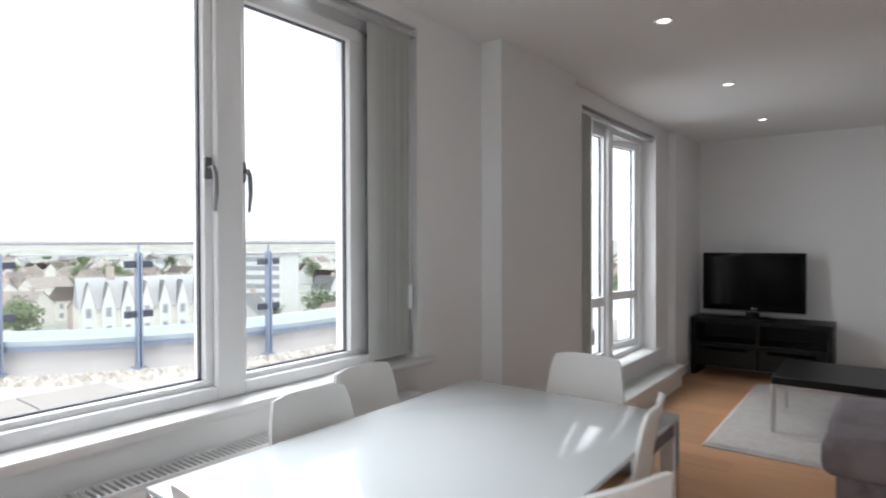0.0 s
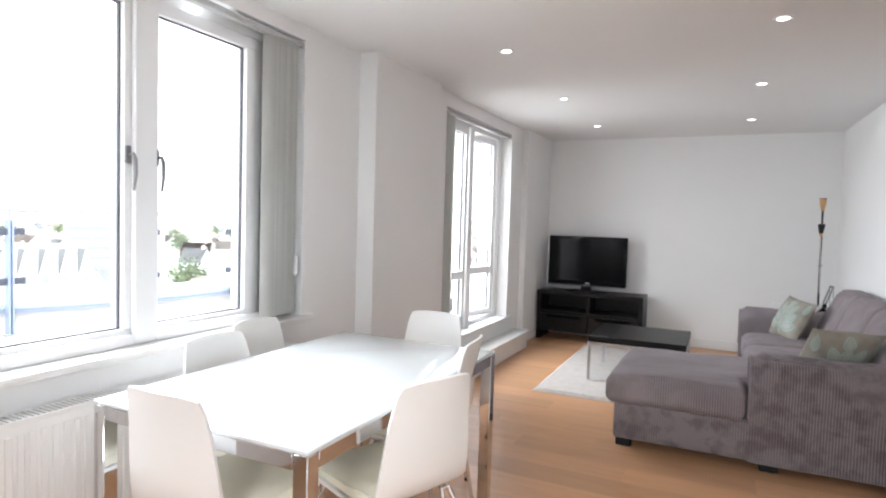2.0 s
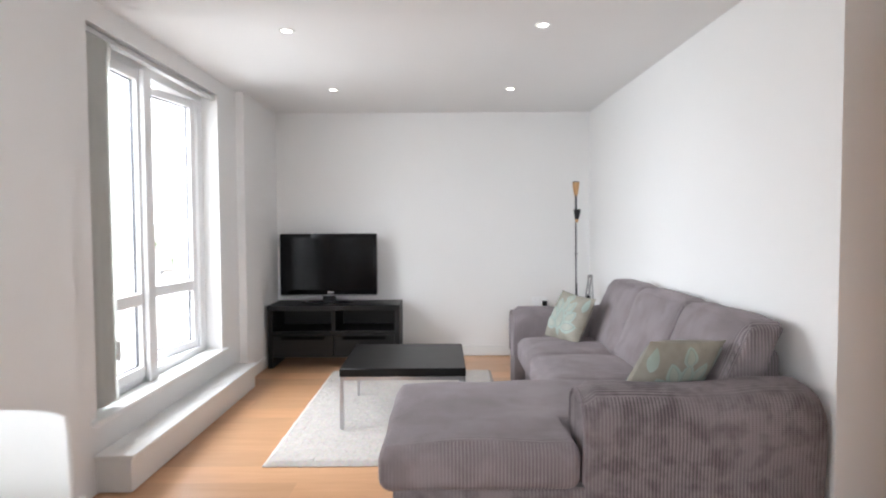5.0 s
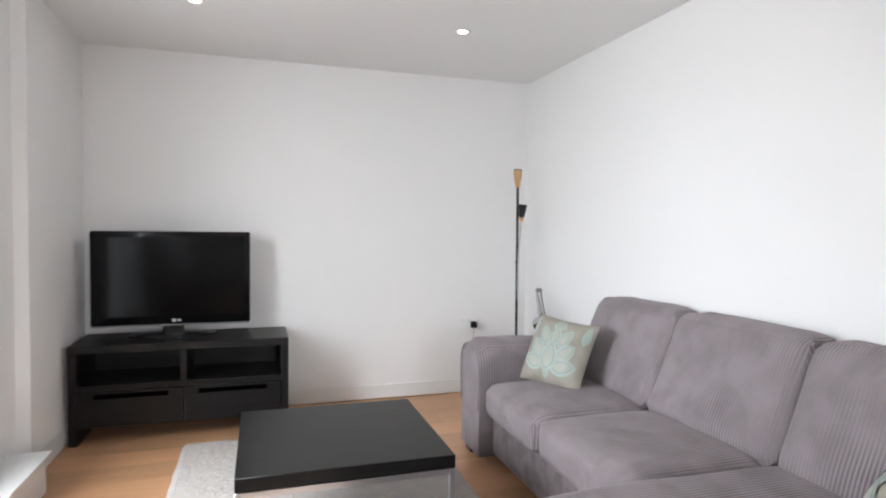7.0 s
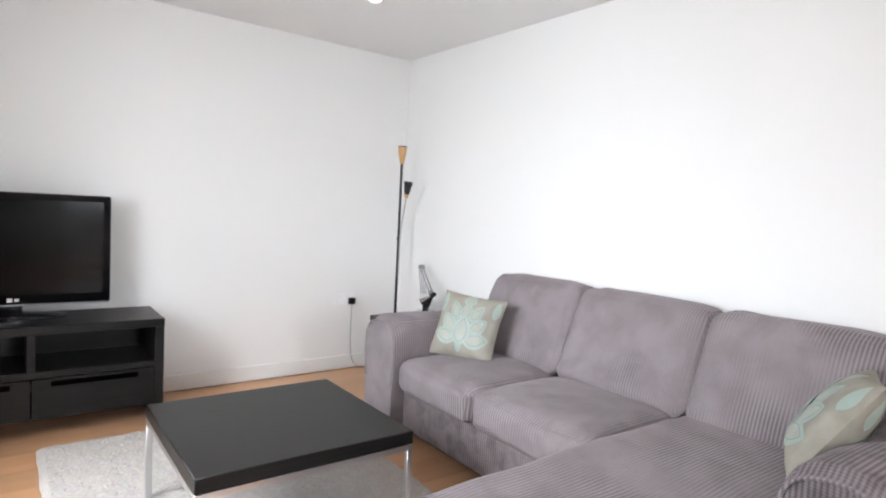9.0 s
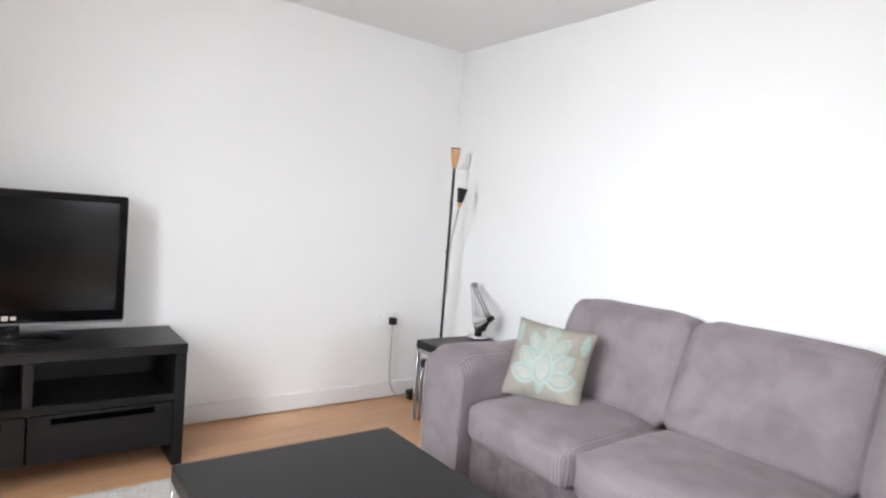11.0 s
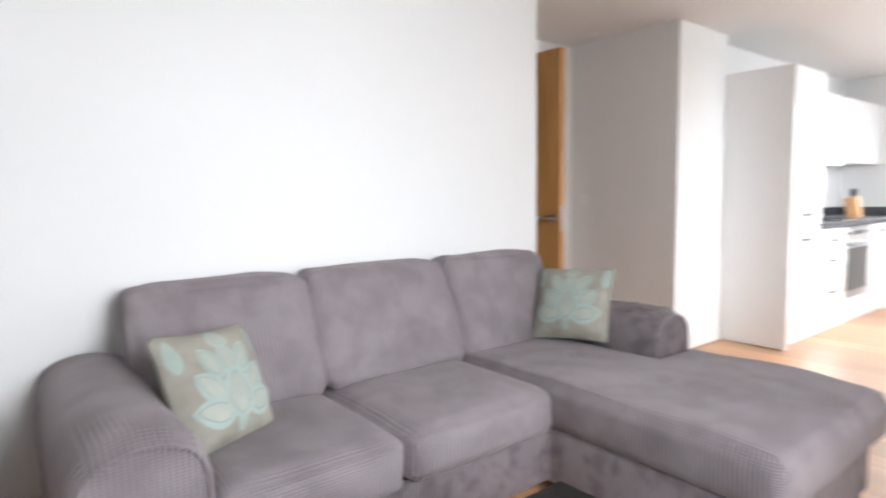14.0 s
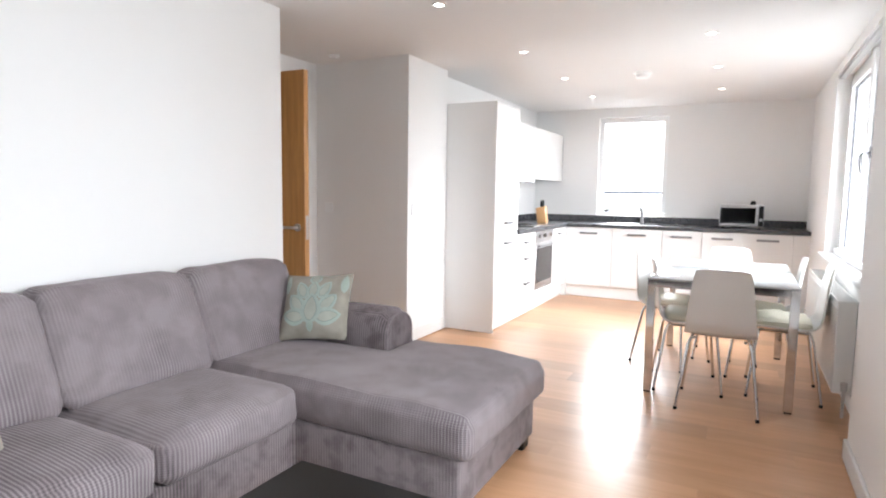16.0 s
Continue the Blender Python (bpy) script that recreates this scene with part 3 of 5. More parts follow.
# ---- hall door ----
door = thing("door_1", 2.5, 3.3, 0.008, "open oak veneer door with a steel lever handle", "door")
door["kind"] = "structure"
part("leaf", bx(-0.76, 0.0, 0.0, 0.044, 0, 2.03, 0.002, 1), M_OAK, door)
for s in (-1, 1):
    yy = 0.022 + s * 0.022
    bm = bmesh.new()
    lathe(bm, [(0, 0), (0.026, 0), (0.026, 0.01), (0, 0.01)], 20)
    bm.transform(Matrix.Translation((-0.70, yy, 1.0)) @ Matrix.Rotation(radians(-90 * s), 4, 'X'))
    tube(bm, [(-0.70, yy, 1.0), (-0.70, yy + s * 0.05, 1.0), (-0.69, yy + s * 0.055, 1.0), (-0.575, yy + s * 0.055, 1.0)], 0.01, 10)
    part("lever_handle", bm, M_STEEL, door, "brushed steel lever handle")
part("latch_plate", bx(-0.763, -0.759, 0.01, 0.034, 0.92, 1.08), M_STEEL, door)
bm = bmesh.new()
box(bm, 2.484, 2.5, 2.43, 2.5, 0.006, 2.12, 0.004, 1)
box(bm, 2.484, 2.5, 3.345, 3.41, 0.006, 2.12, 0.004, 1)
box(bm, 2.484, 2.5, 2.5, 3.345, 2.052, 2.12, 0.004, 1)
solid("trim", bm, M_TRIM, "white painted door architrave", "door frame")

# ---- living room things ----


def make_sofa():
    s = thing("corner_sofa", 0.8, 4.8, 0, "grey corduroy corner sofa with a chaise, against the wall", "sofa")
    o = Matrix.Translation((-0.8, -4.8, 0))

    def add(name, bm, m=M_SOFA, label="", parent=s):
        bm.transform(o)
        return part(name, bm, m, parent, label)
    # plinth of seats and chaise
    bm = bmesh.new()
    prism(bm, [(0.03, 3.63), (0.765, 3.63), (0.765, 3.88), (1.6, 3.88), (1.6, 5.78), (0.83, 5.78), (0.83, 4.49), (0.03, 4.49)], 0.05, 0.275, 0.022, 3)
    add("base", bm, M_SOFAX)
    # arms: rolled top over a straight side
    for name, y0, y1 in (("arm", 5.74, 6.04), ("arm", 3.615, 3.895)):
        bm = bmesh.new()
        prof = []
        yc, hw = (y0 + y1) / 2, (y1 - y0) / 2
        n = 14
        for i in range(n + 1):
            a = math.pi * i / n
            prof.append((yc + hw * math.cos(a), 0.455 + 0.185 * math.sin(a) ** 0.5))
        prof = [(y1 - 0.012, 0.05), (y1 - 0.012, 0.3)] + prof + [(y0 + 0.012, 0.3), (y0 + 0.012, 0.05)]
        stations = [(0.752, 0.86), (0.768, 0.96), (0.80, 1.0), (0.95, 1.0), (1.15, 0.99), (1.3, 1.0), (1.45, 1.03), (1.60, 1.03), (1.64, 0.99), (1.65, 0.9)]
        rings = []
        for x, k in stations:
            rings.append([bm.verts.new((x, yc + (y - yc) * (0.9 + 0.1 * k if k < 1 else 1.0), 0.05 + (z - 0.05) * (k if k > 0.95 else 0.95) + 0.006 * noise.noise((x * 3, y * 3, z)))) for y, z in prof])
        for a, b in zip(rings, rings[1:]):
            for k in range(len(prof) - 1):
                bm.faces.new((a[k], a[k + 1], b[k + 1], b[k]))
            bm.faces.new((a[-1], a[0], b[0], b[-1]))
        bm.faces.new(rings[0])
        bm.faces.new(rings[-1])
        # the chaise-side arm gets the darker copy: its shade is in the colour
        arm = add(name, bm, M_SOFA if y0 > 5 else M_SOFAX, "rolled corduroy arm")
        bm = bmesh.new()
        tube(bm, [(0.748, y, 0.05 + (z - 0.05) * 0.955) for y, z in [(yc + (a - yc) * 0.93, b) for a, b in prof[1:-1]]], 0.006, 6)
        bm.transform(o)
        part("piping", bm, M_SOFA, arm)
    # back frame
    bm = bmesh.new()
    prism(bm, [(1.42, 3.89), (1.645, 3.89), (1.63, 5.75), (1.42, 5.75)], 0.27, 0.74, 0.05, 4)
    add("back_frame", bm)
    # seat cushions
    add("seat_cushion", puffy(bmesh.new(), 0.775, 1.42, 5.172, 5.745, 0.268, 0.438, 0.05, 0.018, 10, 1))
    add("seat_cushion", puffy(bmesh.new(), 0.775, 1.42, 4.505, 5.162, 0.268, 0.438, 0.05, 0.018, 10, 2))
    bm = bmesh.new()
    prism(bm, [(-0.01, 3.61), (0.74, 3.61), (0.74, 3.885), (1.42, 3.885), (1.42, 4.495), (-0.01, 4.515)], 0.264, 0.445, 0.052, 6)
    bmesh.ops.triangulate(bm, faces=[f for f in bm.faces if len(f.verts) > 4])
    bmesh.ops.subdivide_edges(bm, edges=[e for e in bm.edges if e.calc_length() > 0.2], cuts=6, use_grid_fill=True)
    bmesh.ops.triangulate(bm, faces=bm.faces[:])
    for v in bm.verts:
        if v.co.z > 0.43:
            v.co.z += 0.014 * noise.noise(v.co * 3.4) + 0.012
    for v in bm.verts:
        lip = max(0.0, 1 - abs(v.co.x + 0.01) / 0.22) if v.co.y > 3.6 else 0.0
        if v.co.z > 0.36:
            v.co.z -= 0.018 * lip
        else:
            v.co.z -= 0.006 * lip
        v.co.x -= 0.012 * lip * (1 + 0.6 * noise.noise((v.co.y * 5, 1, 0)))
        side = max(0.0, 1 - abs(v.co.y - 4.51) / 0.12)
        v.co.z += 0.008 * side * noise.noise((v.co.x * 6, 3, 0))
    add("chaise_cushion", bm, M_SOFA)
    # back cushions
    for i, (y0, y1) in enumerate(((5.16, 5.785), (4.482, 5.15), (3.83, 4.472))):
        add("back_cushion", puffy(bmesh.new(), 1.285, 1.45, y0, y1, 0.43, 0.858, 0.04, 0.014, 16, 4 + i, lean=0.175))
    for x, y in ((0.09, 3.70), (0.09, 4.43), (0.86, 3.70), (0.82, 5.98), (1.52, 3.70), (1.52, 5.98)):
        add("foot", bx(x - 0.045, x + 0.045, y - 0.04, y + 0.04, 0.0, 0.055, 0.005, 1), M_BLACK, "dark block foot")
    return s


make_sofa()


def cushion_motif():
    """Petals of a lotus, back to front: centre, direction in degrees, length and width, in half-sides of the cushion."""
    out = [(0.0, 0.78, 90, 0.34, 0.24), (0.0, 0.36, 90, 0.50, 0.25)]
    for cx, cy, a, ln, wd in ((0.34, 0.37, 64, 0.52, 0.22), (0.47, -0.03, 50, 0.56, 0.27), (0.50, -0.44, 14, 0.62, 0.32)):
        out.append((cx, cy, a, ln, wd))
        out.append((-cx, cy, 180 - a, ln, wd))
    out.append((0.0, -0.22, 90, 0.74, 0.38))
    return out


def cushion(m, label, S=0.192):
    """A square scatter cushion with an applied lotus flower on its face."""
    c = thing("scatter_cushion", 0, 0, 0, label, "cushion", "scatter cushions on the sofa")
    c.matrix_world = m

    def surf(u, v):
        e = max(0.0, (1 - abs(u) ** 2.6) * (1 - abs(v) ** 2.6))
        pinch = 1 - 0.06 * (1 - u * u) * abs(v) - 0.06 * (1 - v * v) * abs(u)
        k = 0.075 * e ** 0.55
        return u * S * pinch, v * S * pinch, k + 0.006 * noise.noise((u * 2.2, v * 2.2, 3.0)) * e
    n = 22
    bm = bmesh.new()
    for side in (1, -1):
        g = [[None] * (n + 1) for _ in range(n + 1)]
        for i in range(n + 1):
            for j in range(n + 1):
                x, y, z = surf(-1 + 2 * i / n, -1 + 2 * j / n)
                g[i][j] = bm.verts.new((x, y, side * z))
        for i in range(n):
            for j in range(n):
                bm.faces.new((g[i][j], g[i + 1][j], g[i + 1][j + 1], g[i][j + 1]))
    bmesh.ops.remove_doubles(bm, verts=bm.verts[:], dist=1e-4)
    cover = part("cover", bm, M_CUSHION, c)
    def leaf(name, side, cx, cy, a, ln, wd, lift, material):
        bm = bmesh.new()
        rows = []
        ca, sa = math.cos(radians(a)), math.sin(radians(a))
        for i in range(11):
            t = -1 + i / 5
            w = wd * (1 - t * t) ** 0.75 * (1 - 0.22 * t) + 0.004
            r = []
            for k in (-1, -0.5, 0, 0.5, 1):
                px, py = t * ln * 0.5, k * w * 0.5
                u, v = cx + px * ca - py * sa, cy + px * sa + py * ca
                x, y, z = surf(max(-0.97, min(0.97, u)), max(-0.97, min(0.97, v)))
                r.append(bm.verts.new((x, y, side * (z + lift))))
            rows.append(r)
        for p, q in zip(rows, rows[1:]):
            for k in range(4):
                bm.faces.new((p[k], p[k + 1], q[k + 1], q[k]))
        part(name, bm, material, cover)

    for side in (1, -1):
        leaf("stem", side, 0.0, -0.66, 90, 0.42, 0.2, 0.0012, M_PETALHALO)
        for cu in (-0.86, 0.86):
            leaf("corner_leaf", side, cu, 0.62, 90, 0.6, 0.2, 0.0012, M_PETALHALO)
        for i, (cx, cy, a, ln, wd) in enumerate(cushion_motif()):
            up = 0.0016 + 0.0007 * i
            leaf("petal_halo", side, cx, cy, a, ln * 1.24, wd * 1.6, up, M_PETALHALO)
            leaf("petal_edge", side, cx, cy, a, ln, wd, up + 0.0004, M_PETALEDGE)
            leaf("petal", side, cx, cy, a, ln * 0.92, wd * 0.86, up + 0.0008, M_PETAL)
    return c


def cushion_pose(centre, normal, roll=0):
    z = Vector(normal).normalized()
    x = Vector((0, 0, 1)).cross(z).normalized()
    y = z.cross(x)
    r = Matrix((x, y, z)).transposed().to_4x4()
    return Matrix.Translation(centre) @ r @ Matrix.Rotation(radians(roll), 4, 'Z')


cushion(cushion_pose((1.125, 5.617, 0.6), (-0.77, -0.44, 0.41), -5), "sage square cushion with a lotus, propped on the sofa", 0.18)
cushion(cushion_pose((1.175, 3.915, 0.632), (-0.25, 0.80, 0.54), 4), "sage square cushion with a lotus, against the sofa arm")


def tv():
    t = thing("television", -0.833, 6.86, 0.56, "black flat-screen television standing on the media bench", "television")
    part("casing", bx(-0.448, 0.448, 0.0, 0.075, 0.06, 0.632, 0.012, 2), M_TVCASE, t)
    part("screen", bx(-0.412, 0.412, -0.003, 0.004, 0.115, 0.598), M_TVSCREEN, t, "dark switched-off screen", smooth=False)
    part("lower_trim", bx(-0.44, 0.44, -0.004, 0.01, 0.057, 0.066, 0.003, 1), M_GREYMETAL, t)
    bm = bmesh.new()
    box(bm, 0.025, 0.045, -0.005, -0.0035, 0.082, 0.096)
    box(bm, -0.005, 0.018, -0.005, -0.0035, 0.079, 0.099, 0.0004, 1)
    part("badge", bm, M_STEEL, t, smooth=False)
    part("neck", bx(-0.06, 0.06, 0.02, 0.06, 0.012, 0.1, 0.008, 2), M_BLACKGLASS, t)
    bm = lathe(bmesh.new(), [(0, 0), (0.16, 0), (0.16, 0.008), (0.12, 0.016), (0, 0.018)], 40)
    bm.transform(Matrix.Diagonal((1.55, 0.8, 1, 1)))
    part("base", bm, M_BLACKGLASS, t, "oval gloss black foot")


tv()


def tv_bench():
    b = thing("media_bench", -0.745, 6.8, 0, "black-brown media bench with two open shelves and two drawers", "tv stand")
    X0, X1, Y0, Y1 = -0.585, 0.585, -0.205, 0.205
    part("top", bx(X0, X1, Y0, Y1, 0.515, 0.56, 0.003, 1), M_BROWNBLACK, b)
    part("side_panel", bx(X0, X0 + 0.045, Y0 + 0.012, Y1, 0.0, 0.515, 0.002, 1), M_BROWNBLACK, b)
    part("side_panel", bx(X1 - 0.045, X1, Y0 + 0.012, Y1, 0.0, 0.515, 0.002, 1), M_BROWNBLACK, b)
    part("divider", bx(-0.018, 0.018, Y0 + 0.012, Y1, 0.335, 0.515, 0.002, 1), M_BROWNBLACK, b)
    part("shelf", bx(X0 + 0.045, X1 - 0.045, Y0 + 0.012, Y1, 0.3, 0.335, 0.002, 1), M_BROWNBLACK, b)
    part("back_panel", bx(X0 + 0.045, X1 - 0.045, Y1 - 0.01, Y1, 0.1, 0.515), M_BROWNBLACK, b)
    part("bottom", bx(X0 + 0.045, X1 - 0.045, Y0 + 0.03, Y1 - 0.01, 0.1, 0.125), M_BROWNBLACK, b)
    for x0, x1 in ((X0 + 0.048, -0.003), (0.003, X1 - 0.048)):
        d = part("drawer_front", bx(x0, x1, Y0 + 0.008, Y0 + 0.03, 0.1, 0.297, 0.002, 1), M_BROWNBLACK, b)
        c = (x0 + x1) / 2
        # flat black strip on the drawer front paints the shade inside the grip slot
        part("slot_handle", bx(c - 0.19, c + 0.19, Y0 + 0.005, Y0 + 0.0075, 0.258, 0.284, 0.001, 1), M_SLOTSHADE, d, "long black strip painting the shaded grip slot")


tv_bench()


def steel_table(name, x0, x1, y0, y1, h, thick, leg, label, group=""):
    """A square veneered top on a slim chrome frame."""
    cx, cy = (x0 + x1) / 2, (y0 + y1) / 2
    t = thing(name, cx, cy, 0, label, "table", group)
    a, b = (x1 - x0) / 2, (y1 - y0) / 2
    part("tabletop", bx(-a, a, -b, b, h - thick, h, 0.003, 1), M_BROWNBLACK, t)
    bm = bmesh.new()
    for s in (-1, 1):
        box(bm, -a + leg, a - leg, s * (b - leg / 2) - leg / 2, s * (b - leg / 2) + leg / 2, h - thick - leg, h - thick - 0.001)
        box(bm, s * (a - leg / 2) - leg / 2, s * (a - leg / 2) + leg / 2, -b + leg, b - leg, h - thick - leg, h - thick - 0.001)
    part("frame", bm, M_STEEL, t, "slim chrome frame")
    for sx in (-1, 1):
        for sy in (-1, 1):
            part("leg", bx(sx * (a - leg / 2) - leg / 2, sx * (a - leg / 2) + leg / 2, sy * (b - leg / 2) - leg / 2, sy * (b - leg / 2) + leg / 2, 0, h - thick - 0.001, 0.002, 1), M_STEEL, t)
    return t


steel_table("coffee_table", -0.405, 0.36, 4.975, 5.705, 0.40, 0.05, 0.022, "low square black-brown coffee table with chrome legs")
steel_table("side_table", 1.13, 1.605, 6.165, 6.66, 0.48, 0.048, 0.02, "small black-brown side table with chrome legs", "nest of side tables")
steel_table("side_table", 1.151, 1.58, 6.189, 6.636, 0.367, 0.047, 0.018, "smaller side table nested under the taller one", "nest of side tables")


def rug():
    bm = bmesh.new()
    nx, ny = 190, 240
    x0, x1, y0, y1 = -0.73, 0.63, 4.49, 6.45
    g = []
    for i in range(nx + 1):
        row = []
        for j in range(ny + 1):
            u, v = i / nx, j / ny
            e = min(u * (x1 - x0), (1 - u) * (x1 - x0), v * (y1 - y0), (1 - v) * (y1 - y0))
            x, y = x0 + u * (x1 - x0), y0 + v * (y1 - y0)
            wob = 0.005 * noise.noise((x * 14, y * 14, 0)) if e < 0.03 else 0.009 * noise.noise((x * 60, y * 60, 1))
            z = 0.006 + 0.02 * min(1, e / 0.025) + (0.003 * noise.noise((x * 30, y * 30, 5)) + 0.0055 * noise.noise((x * 110, y * 110, 2))) * min(1, e / 0.02)
            row.append(bm.verts.new((x + wob - 0.0, y + wob, max(z, 0.005))))
        g.append(row)
    for i in range(nx):
        for j in range(ny):
            bm.faces.new((g[i][j], g[i + 1][j], g[i + 1][j + 1], g[i][j + 1]))
    ret = bmesh.ops.extrude_edge_only(bm, edges=[e for e in bm.edges if e.is_boundary])
    for v in ret["geom"]:
        if isinstance(v, bmesh.types.BMVert):
            v.co.z = 0.003
    tagged(new("rug", mesh_of("rug", bm, M_RUG, True)), "pale grey shaggy rug under the coffee table", "rug")


rug()


def floor_lamp():
    f = thing("floor_lamp", 1.468, 6.872, 0, "black floor lamp with a wooden uplighter and reading arm", "floor lamp")
    part("base", lathe(bmesh.new(), [(0, 0), (0.135, 0), (0.137, 0.012), (0.12, 0.03), (0.03, 0.045), (0.015, 0.06), (0, 0.06)], 40), M_SHADE, f)
    part("pole", tube(bmesh.new(), [(0, 0, 0.05), (-0.016, -0.02, 1.55)], 0.0095, 12), M_SHADE, f)
    part("collar", lathe(bmesh.new(), [(0, -0.008), (0.016, -0.008), (0.016, 0.008), (0, 0.008)], 16, (-0.01, -0.013, 0.99)), M_SHADE, f)
    cup = part("uplighter", lathe(bmesh.new(), [(0, 1.53), (0.014, 1.53), (0.028, 1.6), (0.031, 1.65), (0.026, 1.65), (0.02, 1.6), (0, 1.6)], 24, (-0.017, -0.021, 0)), M_PALEWOOD, f, "pale wooden uplighter cup")
    part("rim", lathe(bmesh.new(), [(0.024, 1.651), (0.0315, 1.651), (0.0315, 1.657), (0.024, 1.657)], 24, (-0.017, -0.021, 0)), M_SHADE, cup)
    arm = [(-0.007, -0.028, 0.72), (-0.01, -0.033, 0.99), (-0.014, -0.05, 1.09), (-0.024, -0.09, 1.19), (-0.033, -0.122, 1.285)]
    part("reading_arm", tube(bmesh.new(), arm, 0.0055, 8), M_STEEL, f, "thin bent grey stem")
    bm = lathe(bmesh.new(), [(0, 0), (0.013, 0), (0.017, 0.03), (0, 0.03)], 20)
    m = Matrix.Translation((-0.033, -0.124, 1.285)) @ Matrix.Rotation(radians(10), 4, 'X')
    bm.transform(m)
    part("socket", bm, M_PALEWOOD, f)
    bm = lathe(bmesh.new(), [(0, 0.028), (0.018, 0.028), (0.033, 0.115), (0.029, 0.115), (0.016, 0.04), (0, 0.04)], 24)
    bm.transform(m)
    part("reading_shade", bm, M_SHADE, f, "small black conical shade")


floor_lamp()


def desk_lamp():
    """Spring-balanced lamp folded over its base: the arms lean back to the elbow and down to the head."""
    d = thing("desk_lamp", 1.54, 6.588, 0.48, "small chrome jointed desk lamp on the side table", "desk lamp")
    part("base", lathe(bmesh.new(), [(0, 0), (0.066, 0), (0.069, 0.006), (0.064, 0.02), (0.03, 0.027), (0, 0.028)], 36), M_CHROME, d, "round chrome base")
    bm = lathe(bmesh.new(), [(0, 0.028), (0.022, 0.028), (0.026, 0.04), (0.02, 0.052), (0, 0.054)], 20)
    box(bm, -0.016, 0.016, -0.03, 0.03, 0.05, 0.08, 0.006, 2)
    part("joint", bm, M_BLACK, d, "black swivel joint")
    F, E, J = Vector((0, 0.02, 0.07)), Vector((-0.005, 0.068, 0.318)), Vector((-0.09, -0.178, 0.175))
    for s in (-0.015, 0.015):
        for k in (-0.014, 0.014):
            part("lower_arm", tube(bmesh.new(), [(F.x + s, F.y + k, F.z), (E.x + s, E.y + k * 0.7, E.z)], 0.0042, 8), M_STEEL, d)
        for k in (-0.011, 0.011):
            part("upper_arm", tube(bmesh.new(), [(E.x + s * 0.8, E.y + k * 0.6, E.z + k * 0.6), (J.x + s * 0.8, J.y + k * 0.6, J.z + k * 1.1)], 0.004, 8), M_GREYMETAL, d)
    for s in (-0.009, 0.009):
        p = [F.lerp(E, 0.06) + Vector((s, 0, 0)), F.lerp(E, 0.5) + Vector((s, 0, 0))]
        bm = bmesh.new()
        coil = []
        for i in range(61):
            a = i * 2 * math.pi / 5
            coil.append(p[0].lerp(p[1], i / 60) + Vector((0.0065 * math.cos(a), 0.0065 * math.sin(a), 0)))
        part("spring", tube(bm, coil, 0.0016, 4), M_STEEL, d)
    bm = bx(E.x - 0.021, E.x + 0.021, E.y - 0.017, E.y + 0.017, E.z - 0.006, E.z + 0.006, 0.003, 1)
    box(bm, E.x - 0.019, E.x + 0.019, E.y - 0.013, E.y + 0.013, E.z + 0.008, E.z + 0.018, 0.003, 1)
    part("elbow", bm, M_GREYMETAL, d)
    bm = lathe(bmesh.new(), [(0, -0.012), (0.016, -0.012), (0.018, 0), (0.016, 0.012), (0, 0.012)], 18)
    bm.transform(Matrix.Translation(J) @ Matrix.Rotation(radians(90), 4, 'Y'))
    tube(bm, [J, J + Vector((0, 0.002, -0.016)), J + Vector((0, 0.01, -0.032))], 0.007, 8)
    part("head_joint", bm, M_GREYMETAL, d)
    tilt = Matrix.Translation(J + Vector((0, 0.014, -0.034))) @ Matrix.Rotation(radians(62), 4, 'X')
    bm = lathe(bmesh.new(), [(0, 0.03), (0.017, 0.03), (0.024, 0.014), (0.03, 0.0), (0.052, -0.05), (0.05, -0.05), (0.027, -0.002), (0, 0.01)], 28)
    bm.transform(tilt)
    sh = part("shade", bm, M_CHROME, d, "chrome bell shade")
    bm = lathe(bmesh.new(), [(0, 0.03), (0.018, 0.03), (0.016, 0.062), (0, 0.064)], 16)
    bm.transform(tilt)
    part("lamp_holder", bm, M_BLACK, sh)
    bm = lathe(bmesh.new(), [(0, -0.056), (0.014, -0.05), (0.02, -0.034), (0.012, -0.01), (0, 0.0)], 14)
    bm.transform(tilt)
    part("bulb", bm, M_TRIM, sh)


desk_lamp()


def socket(x, y, z, face, label, w=0.146, h=0.086, name="wall_socket"):
    """A white plate on a wall; face is the direction it looks."""
    s = thing(name, x, y, z, label, "socket" if name == "wall_socket" else "switch", rz={"-y": 0, "-x": -90, "y": 180}[face])
    part("plate", bx(-w / 2, w / 2, -0.01, -0.0005, -h / 2, h / 2, 0.003, 1), M_PVC, s)
    return s


sk = socket(1.155, 7.08, 0.525, "-y", "white double wall socket with a black plug")
for x in (-0.045, 0.005):
    part("rocker", bx(x, x + 0.012, -0.012, -0.01, 0.012, 0.03), M_TRIM, sk)
pl = thing("power_lead", 1.20, 7.06, 0.51, "black plug with a grey lead to a floor adapter", "cable")
part("plug", bx(-0.022, 0.022, -0.03, 0.009, -0.022, 0.024, 0.006, 2), M_BLACK, pl)
pts = [(0.0, -0.012, -0.02), (-0.006, -0.02, -0.12), (-0.010, -0.026, -0.24), (-0.008, -0.03, -0.34), (0.0, -0.034, -0.41), (0.018, -0.04, -0.455), (0.045, -0.048, -0.482), (0.08, -0.06, -0.49), (0.112, -0.08, -0.485)]
part("lead", tube(bmesh.new(), pts, 0.0035, 6), M_STEEL, pl, "thin grey lead")
part("adapter", bx(0.11, 0.17, -0.12, -0.05, -0.508, -0.45, 0.008, 2), M_BLACK, pl, "black in-line adapter")
